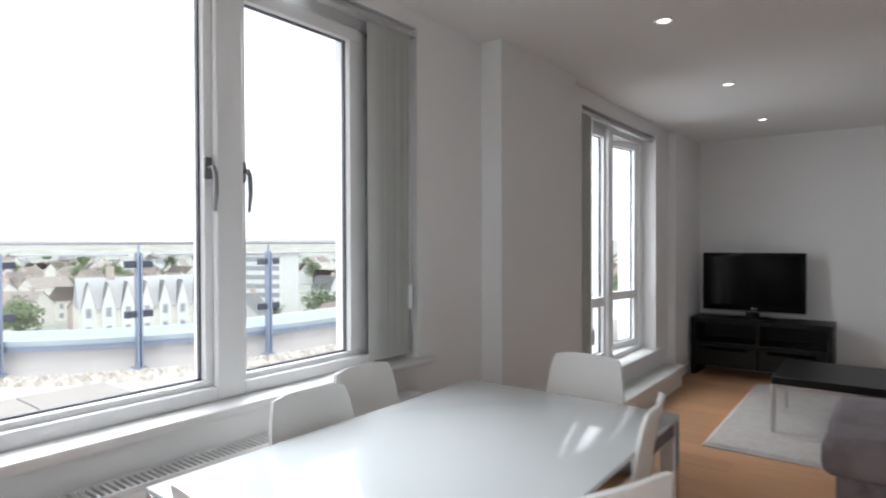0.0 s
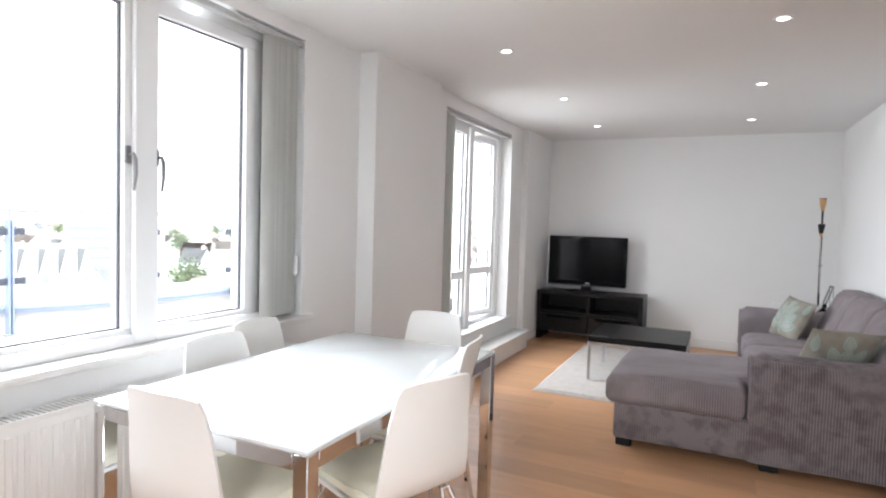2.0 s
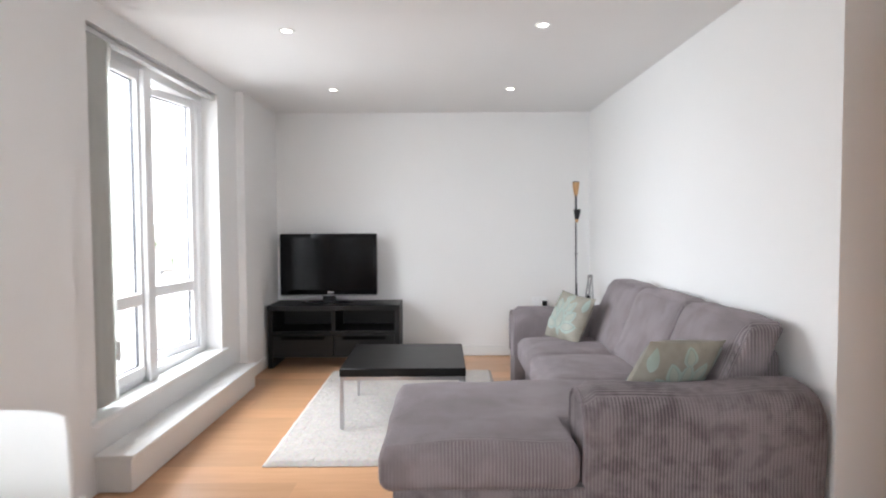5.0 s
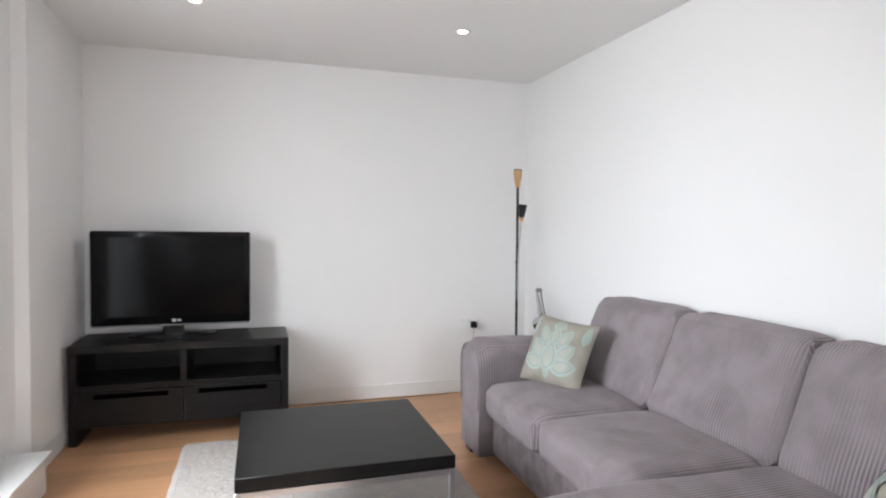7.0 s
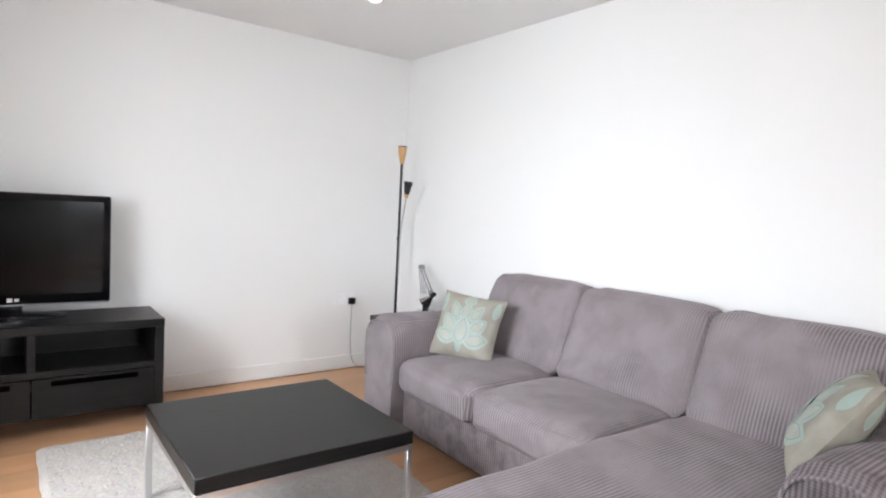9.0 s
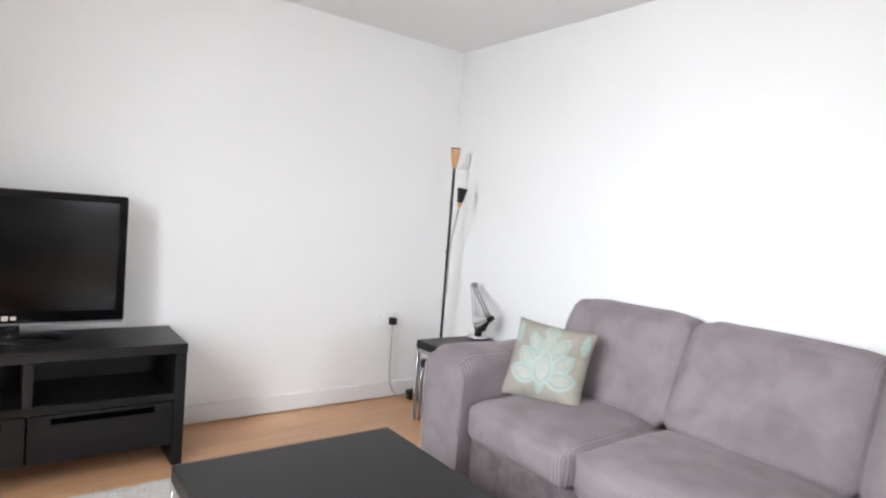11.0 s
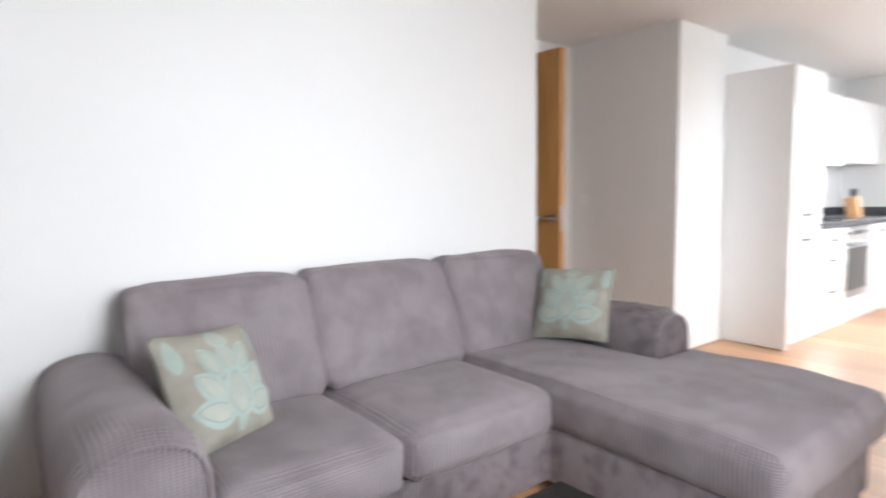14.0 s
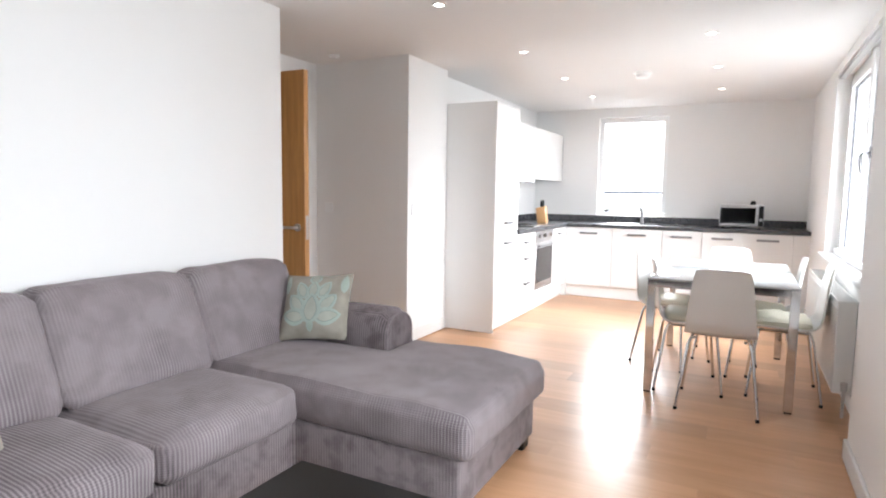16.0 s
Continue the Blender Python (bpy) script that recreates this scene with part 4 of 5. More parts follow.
pts = [(0.17, -0.08, -0.49), (0.2, -0.1, -0.502), (0.23, -0.07, -0.48), (0.21, -0.04, -0.44), (0.18, -0.05, -0.47), (0.24, -0.09, -0.5), (0.27, -0.12, -0.46)]
part("lead", tube(bmesh.new(), pts, 0.003, 6), M_BLACK, pl)
for y, x, f in ((2.3, 2.36, "y"),):
    socket(x, y, 1.11, f, "white light switch on the hallway wall", 0.086, 0.086, "light_switch")
socket(1.57, 2.2, 1.11, "-x", "white light switch beside the kitchen units", 0.086, 0.086, "light_switch")

# ---- dining things ----


def dining_table():
    t = thing("dining_table", -0.747, 1.862, 0, "white glass dining table on a chrome frame", "table")
    a, b = 0.416, 0.665
    part("tabletop", bx(-a, a, -b, b, 0.728, 0.74, 0.003, 2), M_TABLEGLASS, t, "glossy white glass top")
    for s in (-1, 1):
        part("rail", bx(-a + 0.05, a - 0.05, s * (b - 0.013) - 0.011, s * (b - 0.013) + 0.011, 0.682, 0.727, 0.002, 1), M_CHROME, t)
        part("rail", bx(s * (a - 0.013) - 0.011, s * (a - 0.013) + 0.011, -b + 0.05, b - 0.05, 0.682, 0.727, 0.002, 1), M_CHROME, t)
    for sx in (-1, 1):
        for sy in (-1, 1):
            leg = part("leg", bx(sx * (a - 0.025) - 0.024, sx * (a - 0.025) + 0.024, sy * (b - 0.025) - 0.024, sy * (b - 0.025) + 0.024, 0.008, 0.727, 0.003, 1), M_CHROME, t)
            part("leg_foot", bx(sx * (a - 0.025) - 0.02, sx * (a - 0.025) + 0.02, sy * (b - 0.025) - 0.02, sy * (b - 0.025) + 0.02, 0.0, 0.008), M_BLACK, leg)


dining_table()


def dining_chair():
    """Bent shell on four splayed chrome legs; it looks along +y."""
    c = thing("dining_chair", 0, 0, 0, "white lacquered shell dining chair with a cream seat pad", "chair", "chairs round the dining table")
    prof = [(0.225, 0.425), (0.215, 0.437), (0.15, 0.445), (0.0, 0.44), (-0.10, 0.438), (-0.15, 0.45), (-0.18, 0.48), (-0.197, 0.54), (-0.207, 0.62), (-0.218, 0.72), (-0.232, 0.80), (-0.243, 0.845)]
    width = [0.34, 0.38, 0.40, 0.40, 0.39, 0.38, 0.375, 0.365, 0.35, 0.325, 0.30, 0.275]
    bm = bmesh.new()
    rows = []
    for (y, z), w in zip(prof, width):
        r = []
        for k in range(9):
            u = -1 + k / 4
            back = max(0.0, min(1.0, (z - 0.45) / 0.1))
            r.append(bm.verts.new((u * w / 2, y - back * 0.02 * (1 - u * u) + back * 0.01, z + (1 - back) * 0.008 * u * u - (0.010 * u ** 4 if z > 0.83 else 0))))
        rows.append(r)
    for p, q in zip(rows, rows[1:]):
        for k in range(8):
            bm.faces.new((p[k], p[k + 1], q[k + 1], q[k]))
    bmesh.ops.recalc_face_normals(bm, faces=bm.faces[:])
    bmesh.ops.solidify(bm, geom=bm.faces[:], thickness=0.011)
    part("shell", bm, M_CHAIR, c)
    bm = puffy(bmesh.new(), -0.18, 0.18, -0.13, 0.2, 0.452, 0.497, 0.02, 0.008, 8, 9)
    for v in bm.verts:
        if v.co.z > 0.48:
            d = min(math.hypot(v.co.x - i * 0.09, v.co.y - 0.035 - j * 0.09) for i in (-1, 0, 1) for j in (-1, 0, 1))
            v.co.z -= 0.007 * math.exp(-(d / 0.02) ** 2)
    part("seat_pad", bm, M_PAD, c, "cream tufted seat pad")
    bm = bmesh.new()
    tube(bm, [(-0.15, 0.15, 0.425), (-0.15, -0.13, 0.425)], 0.009, 8)
    tube(bm, [(0.15, 0.15, 0.425), (0.15, -0.13, 0.425)], 0.009, 8)
    tube(bm, [(-0.15, 0.0, 0.422), (0.15, 0.0, 0.422)], 0.009, 8)
    part("under_frame", bm, M_CHROME, c)
    for sx in (-1, 1):
        for y0, y1 in ((0.15, 0.2), (-0.13, -0.2)):
            leg = part("leg", tube(bmesh.new(), [(sx * 0.13, y0 * 0.9, 0.425), (sx * 0.155, y0, 0.42), (sx * 0.168, y0 + (y1 - y0) * 0.2, 0.38), (sx * 0.215, y1, 0.012)], 0.009, 10), M_CHROME, c)
            part("foot", tube(bmesh.new(), [(sx * 0.2155, y1, 0.0), (sx * 0.2148, y1, 0.018)], 0.0105, 10), M_BLACK, leg)
    return c


first = dining_chair()
# back-top centre and the way each chair looks (degrees from +y)
chairs = [(-0.765, 2.80, 180), (-0.77, 1.115, 0), (-0.18, 1.635, 68), (-0.315, 2.265, 99), (-1.245, 1.74, -92), (-1.365, 2.09, -90)]
for i, (x, y, a) in enumerate(chairs):
    bxk = Vector((x, y, 0)) - Matrix.Rotation(radians(a), 3, 'Z') @ Vector((0, -0.243, 0))
    m = pose(bxk.x, bxk.y, 0, 0, 0, a)
    if i == 0:
        first.matrix_world = m
    else:
        copy_thing(first, m)


def radiator():
    r = thing("radiator", -1.408, 1.6, 0.14, "white panel radiator under the dining window", "radiator")
    part("front_panel", bx(0.045, 0.058, -0.83, 0.83, 0.0, 0.52, 0.008, 2), M_TRIM, r)
    part("back_panel", bx(-0.04, -0.027, -0.83, 0.83, 0.0, 0.52, 0.008, 2), M_TRIM, r)
    n = 46
    rib = mesh_of("rib", box(bmesh.new(), 0.058, 0.0625, -0.011, 0.011, 0.03, 0.49, 0.003, 1), M_TRIM)
    for i in range(n):
        ob = new("rib", rib)
        ob.parent = r
        ob.location = (0, -0.81 + 1.62 * (i + 0.5) / n, 0)
    bm = bmesh.new()
    box(bm, -0.04, -0.034, -0.835, 0.835, 0.515, 0.533)
    box(bm, 0.053, 0.059, -0.835, 0.835, 0.515, 0.533)
    box(bm, -0.034, 0.053, -0.835, -0.825, 0.0, 0.533)
    box(bm, -0.034, 0.053, 0.825, 0.835, 0.0, 0.533)
    part("casing", bm, M_TRIM, r)
    bar = mesh_of("grille_bar", box(bmesh.new(), -0.034, 0.053, -0.004, 0.004, 0.521, 0.53), M_TRIM)
    for i in range(92):
        ob = new("grille_bar", bar)
        ob.parent = r
        ob.location = (0, -0.82 + 1.64 * (i + 0.5) / 92, 0)
    bm = tube(bmesh.new(), [(0.0, 0.85, -0.134), (0.0, 0.85, 0.02)], 0.008, 10)
    lathe(bm, [(0, 0), (0.016, 0), (0.018, 0.05), (0, 0.055)], 14, (0, 0.85, 0.02))
    tube(bm, [(0.0, 0.83, 0.03), (0, 0.85, 0.03)], 0.009, 8)
    part("valve", bm, M_STEEL, r, "chrome radiator valve")
    for y in (-0.5, 0.5):
        part("bracket", bx(-0.06, -0.04, y - 0.02, y + 0.02, 0.05, 0.45), M_TRIM, r)


radiator()

# ---- kitchen ----
KX, KY = 1.09, -0.69      # door fronts of the side run and of the back run


def bar_handle(parent, c, along, out, length=0.16):
    """A slim steel bow handle at c."""
    c, a, o = Vector(c), Vector(along), Vector(out)
    bm = bmesh.new()
    p0, p1 = c - a * length / 2, c + a * length / 2
    for q, ext in ((p0, 0.006), (p1, 0.006)):
        e0, e1 = q - a * ext, q + a * ext + o * 0.024
        box(bm, *[v for k in range(3) for v in (min(e0[k], e1[k]) - (0.008 if k == 2 else 0), max(e0[k], e1[k]) + (0.008 if k == 2 else 0))])
    e0, e1 = p0 - a * 0.02 + o * 0.0245, p1 + a * 0.02 + o * 0.034
    box(bm, *[v for k in range(3) for v in (min(e0[k], e1[k]) - (0.011 if k == 2 else 0), max(e0[k], e1[k]) + (0.011 if k == 2 else 0))], 0.002, 1)
    part("handle", bm, M_GREYMETAL, parent, "brushed steel bow handle")


def side_unit(name, y0, y1, fronts, label, z1=0.86, depth=0.6):
    u = thing(name, KX + depth / 2, (y0 + y1) / 2, 0, label, "cabinet", "kitchen units")
    o = Vector((KX + depth / 2, (y0 + y1) / 2, 0))
    part("body", bx(KX + 0.02 - o.x, 1.695 - o.x, y0 + 0.001 - o.y, y1 - 0.001 - o.y, 0.15, z1), M_UNIT, u, smooth=False)
    part("plinth", bx(KX + 0.05 - o.x, KX + 0.065 - o.x, y0 - o.y, y1 - o.y, 0.006, 0.149), M_UNIT, u, smooth=False)
    for z0, zz, kind, hz in fronts:
        d = part(kind, bx(KX - o.x, KX + 0.019 - o.x, y0 + 0.002 - o.y, y1 - 0.002 - o.y, z0, zz, 0.002, 1), M_UNIT, u)
        bar_handle(d, (KX - o.x, (y0 + y1) / 2 - o.y, hz), (0, 1, 0), (-1, 0, 0), 0.13 if y1 - y0 > 0.3 else 0.1)
    return u


tall = side_unit("tall_cabinet", 1.03, 1.6, [(0.152, 0.895, "door", 0.80), (0.9, 2.04, "door", 0.985)], "tall white gloss integrated fridge cabinet", 2.045)
part("side_panel", bx(KX - 1.39, 1.6949 - 1.39, 1.601 - 1.315, 1.618 - 1.315, 0.006, 2.045), M_UNIT, tall, smooth=False)
side_unit("drawer_cabinet", 0.475, 1.028, [(0.152, 0.4, "drawer", 0.345), (0.404, 0.65, "drawer", 0.6), (0.654, 0.855, "drawer", 0.765)], "white gloss drawer cabinet beside the oven")
side_unit("corner_cabinet", -0.69 + 0.005, -0.157, [(0.152, 0.855, "door", 0.79)], "white gloss cabinet in the kitchen corner")


def oven():
    o = thing("oven", KX + 0.28, 0.159, 0.2, "built-in steel oven with a black glass door", "oven")
    part("body", bx(-0.26, 0.31, -0.31, 0.31, 0.0, 0.66), M_UNIT, o, smooth=False)
    part("control_panel", bx(-0.282, -0.262, -0.3, 0.3, 0.535, 0.655, 0.003, 1), M_STEEL, o, "brushed steel control panel")
    d = part("door", bx(-0.282, -0.262, -0.3, 0.3, 0.03, 0.525, 0.003, 1), M_STEEL, o)
    part("door_glass", bx(-0.286, -0.2825, -0.27, 0.27, 0.1, 0.47, 0.001, 1), M_BLACKGLASS, d)
    bar_handle(d, (-0.282, 0, 0.495), (0, 1, 0), (-1, 0, 0), 0.44)
    for y in (-0.2, 0.2):
        bm = lathe(bmesh.new(), [(0, 0), (0.02, 0), (0.017, 0.025), (0, 0.025)], 16)
        bm.transform(Matrix.Translation((-0.282, y, 0.6)) @ Matrix.Rotation(radians(-90), 4, 'Y'))
        part("knob", bm, M_STEEL, o)
    part("display", bx(-0.2845, -0.2825, -0.06, 0.06, 0.58, 0.62), M_BLACKGLASS, o, smooth=False)
    part("plinth", bx(-0.23, -0.215, -0.315, 0.315, -0.194, -0.051), M_UNIT, o, smooth=False)
    part("lower_filler", bx(-0.28, -0.262, -0.315, 0.315, -0.048, 0.027, 0.002, 1), M_UNIT, o)


oven()
cf = thing("filler_post", 1.1, -0.72, 0, "white gloss corner post between the kitchen runs", "cabinet", "kitchen units")
part("post", bx(-0.019, 0.03, -0.03, 0.033, 0.15, 0.858), M_UNIT, cf, smooth=False)
part("plinth", bx(-0.019, 0.055, -0.02, 0.03, 0.006, 0.149), M_UNIT, cf, smooth=False)


def back_unit(x0, x1, label):
    u = thing("base_cabinet", (x0 + x1) / 2, KY - 0.29, 0, label, "cabinet", "kitchen units")
    w = (x1 - x0) / 2
    part("body", bx(-w + 0.001, w - 0.001, -0.285, 0.27, 0.15, 0.858), M_UNIT, u, smooth=False)
    part("plinth", bx(-w, w, 0.225, 0.24, 0.006, 0.149), M_UNIT, u, smooth=False)
    d = part("door", bx(-w + 0.002, w - 0.002, 0.271, 0.29, 0.152, 0.855, 0.002, 1), M_UNIT, u)
    if w > 0.12:
        bar_handle(d, (0, 0.29, 0.79), (1, 0, 0), (0, 1, 0), 0.17)


edges = [1.08, 0.53, -0.03, -0.445, -0.85, -1.32, -1.49]
for a, b in zip(edges, edges[1:]):
    back_unit(b, a, "white gloss base cabinet under the grey worktop" if a - b > 0.3 else "narrow white gloss filler panel by the wall")

wt = thing("worktop", 0.2, -0.97, 0.86, "dark grey laminate worktop with upstand", "worktop")
bm = bmesh.new()
prism(bm, [(-1.495, -1.265), (1.695, -1.265), (1.695, 1.026), (KX - 0.02, 1.026), (KX - 0.02, -0.67), (-1.495, -0.67)], 0.86, 0.90, 0.003, 1)
bm.transform(Matrix.Translation((-0.2, 0.97, -0.86)))
part("slab", bm, M_STONE, wt)
for a in ((-1.495, 1.695, -1.268, -1.25), (1.677, 1.695, -1.25, 1.026)):
    bm = bx(a[0], a[1], a[2], a[3], 0.9005, 0.985, 0.002, 1)
    bm.transform(Matrix.Translation((-0.2, 0.97, -0.86)))
    part("upstand", bm, M_STONE, wt)

hob = thing("hob", 1.39, 0.16, 0.9, "flat black glass hob above the oven", "hob")
part("glass", bx(-0.25, 0.25, -0.29, 0.29, 0.0005, 0.007, 0.002, 1), M_BLACKGLASS, hob)
for x, y, r in ((-0.12, -0.14, 0.09), (-0.12, 0.14, 0.07), (0.12, -0.14, 0.07), (0.12, 0.14, 0.09)):
    bm = lathe(bmesh.new(), [(r, 0), (r + 0.003, 0), (r + 0.003, 0.0006), (r, 0.0006)], 32, (x, y, 0.007))
    part("ring", bm, M_STEEL, hob)

for i, (y0, y1) in enumerate(((0.47, 1.026), (-0.157, 0.468), (-1.262, -0.159))):
    u = thing("wall_cabinet", 1.5, (y0 + y1) / 2, 1.42, "white gloss wall cabinet above the worktop", "cabinet", "kitchen units")
    w = (y1 - y0) / 2
    part("body", bx(-0.16, 0.195, -w + 0.001, w - 0.001, 0.0, 0.59), M_UNIT, u, smooth=False)
    halves = ((-w, w),) if i < 2 else ((-w, 0.0), (0.0, w))
    for a, b in halves:
        part("door", bx(-0.18, -0.161, a + 0.002, b - 0.002, 0.0, 0.588, 0.002, 1), M_UNIT, u)
ex = thing("extractor_hood", 1.47, 0.16, 1.385, "slim steel extractor hood under the wall cabinet", "extractor hood")
part("body", bx(-0.15, 0.2, -0.29, 0.29, 0.0, 0.033, 0.004, 1), M_STEEL, ex)
part("grille", bx(-0.12, 0.1, -0.25, 0.25, -0.004, -0.0005), M_BLACK, ex, smooth=False)

tap = thing("kitchen_tap", 0.27, -1.16, 0.9, "chrome mixer tap at the sink", "tap")
part("body", lathe(bmesh.new(), [(0, 0), (0.027, 0), (0.025, 0.01), (0.02, 0.02), (0.02, 0.13), (0.016, 0.14), (0, 0.14)], 20), M_GREYMETAL, tap)
part("spout", tube(bmesh.new(), [(0, 0, 0.1), (0, 0.03, 0.17), (0, 0.08, 0.2), (0, 0.15, 0.195), (0, 0.17, 0.17)], 0.012, 10), M_GREYMETAL, tap)
part("lever", tube(bmesh.new(), [(0, 0, 0.14), (0.01, 0.01, 0.17), (0.06, 0.02, 0.19)], 0.006, 8), M_CHROME, tap)
sink = thing("sink", 0.2, -0.97, 0.9, "inset stainless steel sink under the window", "sink")
bm = bmesh.new()
for a in ((-0.4, 0.4, -0.22, -0.19), (-0.4, 0.4, 0.19, 0.22), (-0.4, -0.36, -0.19, 0.19), (0.1, 0.4, -0.19, 0.19)):
    box(bm, *a, 0.0005, 0.006, 0.001, 1)
part("rim", bm, M_STEEL, sink)
# no hollow bowl: a thin black sheet paints its shade
part("bowl", bx(-0.36, 0.1, -0.19, 0.19, 0.0008, 0.0025), M_BLACKGLASS, sink, "flat black sheet painting the shade of the steel bowl", smooth=False)

mw = thing("microwave", -0.82, -1.04, 0.9, "silver microwave with a black glass door", "microwave")
part("casing", bx(-0.22, 0.22, -0.17, 0.16, 0.012, 0.262, 0.008, 2), M_STEEL, mw)
dr = part("door", bx(-0.165, 0.215, 0.161, 0.176, 0.03, 0.25, 0.004, 1), M_STEEL, mw)
part("window", bx(-0.138, 0.212, 0.1765, 0.179, 0.055, 0.228, 0.001, 1), M_BLACKGLASS, dr, "black glass front")
part("handle", bx(-0.16, -0.143, 0.177, 0.2, 0.05, 0.23, 0.004, 1), M_STEEL, dr)
part("control_panel", bx(-0.215, -0.168, 0.161, 0.172, 0.03, 0.25, 0.003, 1), M_BLACK, mw, "black control strip")
bm = lathe(bmesh.new(), [(0, 0), (0.017, 0), (0.015, 0.014), (0, 0.014)], 20)
bm.transform(Matrix.Translation((-0.192, 0.172, 0.1)) @ Matrix.Rotation(radians(-90), 4, 'X'))
part("dial", bm, M_STEEL, mw)
for x in (-0.18, 0.18):
    for y in (-0.13, 0.12):
        part("foot", bx(x - 0.015, x + 0.015, y - 0.015, y + 0.015, 0.0, 0.0125), M_BLACK, mw)
kt = thing("jar", -0.93, -1.06, 1.162, "small black jar on top of the microwave", "jar")
part("body", lathe(bmesh.new(), [(0, 0), (0.028, 0), (0.03, 0.01), (0.028, 0.03), (0, 0.03)], 20), M_BLACK, kt)
part("lid", lathe(bmesh.new(), [(0, 0.03), (0.024, 0.03), (0.022, 0.042), (0, 0.044)], 20), M_SHADE, kt)

kb = thing("knife_block", 1.30, -0.42, 0.9, "wooden knife block with black-handled knives", "knife block")
bm = bx(-0.055, 0.055, -0.05, 0.05, 0.0, 0.2, 0.006, 2)
for v in bm.verts:
    v.co.x += 0.12 * v.co.z
    v.co.z -= 0.25 * (v.co.x + 0.0) if v.co.z > 0.1 else 0
part("block", bm, M_PALEWOOD, kb)
for i in range(5):
    y = -0.034 + 0.017 * i
    part("knife", bx(0.0 + 0.012 * (i % 2), 0.022 + 0.012 * (i % 2), y - 0.006, y + 0.006, 0.185, 0.275 - 0.012 * (i % 3), 0.004, 1), M_BLACK, kb, "black knife handle")

# ---- ceiling fittings ----


def downlight():
    d = thing("downlight", 0, 0, 0, "round recessed ceiling spotlight, lit", "ceiling light", "ceiling spotlights")
    part("trim_ring", lathe(bmesh.new(), [(0.028, -0.002), (0.040, -0.006), (0.043, -0.004), (0.044, 0.0), (0.028, 0.0)], 32), M_TRIM, d, "white trim ring")
    part("lamp", lathe(bmesh.new(), [(0, -0.003), (0.026, -0.003), (0.028, -0.0005), (0, -0.0005)], 24), M_LAMP, d, "glowing warm lamp")
    return d


spots = [(-0.625, 3.34), (-0.625, 4.73), (-0.63, 6.12), (0.785, 3.28), (0.77, 4.66), (0.765, 6.12), (0.725, 2.0), (0.72, 0.87), (0.725, -0.27), (-0.59, 2.0), (-0.585, 0.87), (-0.575, -0.27)]
d0 = downlight()
for i, (x, y) in enumerate(spots):
    m = pose(x, y, H - 0.0005)
    if i == 0:
        d0.matrix_world = m
    else:
        copy_thing(d0, m)
for x, y, r, lb in ((0.02, 0.86, 0.078, "white round smoke alarm on the kitchen ceiling"), (2.15, 2.5, 0.05, "white round smoke alarm on the hallway ceiling")):
    s = thing("smoke_alarm", x, y, H, lb, "smoke alarm")
    k = 1.0 if r > 0.06 else 0.5
    part("base", lathe(bmesh.new(), [(0, 0), (r, 0), (r, -0.012 * k), (r * 0.9, -0.016 * k), (0, -0.016 * k)], 28), M_TRIM, s)
    part("cover", lathe(bmesh.new(), [(0, -0.016 * k), (r * 0.75, -0.016 * k), (r * 0.7, -0.04 * k), (r * 0.5, -0.048 * k), (0, -0.048 * k)], 28), M_TRIM, s)

# ---- outside ----
TZ = 0.2     # terrace level


def rail_x(y):
    """Plan line of the curved parapet."""
    d = max(0.0, 5.0 - y)
    return -4.66 - 0.08 * d ** 2.5


solid("terrace", bx(-7.5, -1.765, -6.0, 13.0, -0.3, TZ - 0.03), M_RENDER, "grey terrace slab outside the windows", "terrace")
solid("terrace_south", bx(-1.765, 4.0, -6.0, -1.43, -0.3, TZ - 0.03), M_RENDER, "grey terrace slab outside the kitchen", "terrace")
ys = [1.2 + 0.25 * i for i in range(36)]
# the dark strip below the coping puts its shadow line into colour
for nm, off0, off1, z0, z1, mt, lb in (("parapet", 0.06, 0.60, TZ - 0.03, 0.43, M_RENDER, "pale rendered curved terrace parapet"), ("coping_shadow_edge", 0.012, 0.055, 0.385, 0.43, M_POST, "dark grey-blue edge strip painting the shadow line under the coping"), ("coping", 0.0, 0.68, 0.431, 0.475, M_COPING, "grey-blue metal parapet coping")):
    bm = bmesh.new()
    rings = []
    for y in ys:
        dx = (rail_x(y + 0.05) - rail_x(y - 0.05)) / 0.1
        nrm = Vector((-1.0, dx, 0)).normalized()
        p = Vector((rail_x(y), y, 0))
        rings.append([bm.verts.new(p + nrm * o + Vector((0, 0, z))) for o, z in ((off0, z0), (off1, z0), (off1, z1), (off0, z1))])
    for a, b in zip(rings, rings[1:]):
        for k in range(4):
            bm.faces.new((a[k], a[(k + 1) % 4], b[(k + 1) % 4], b[k]))
    bm.faces.new(rings[0])
    bm.faces.new(rings[-1])
    solid(nm, bm, mt, lb, "parapet")

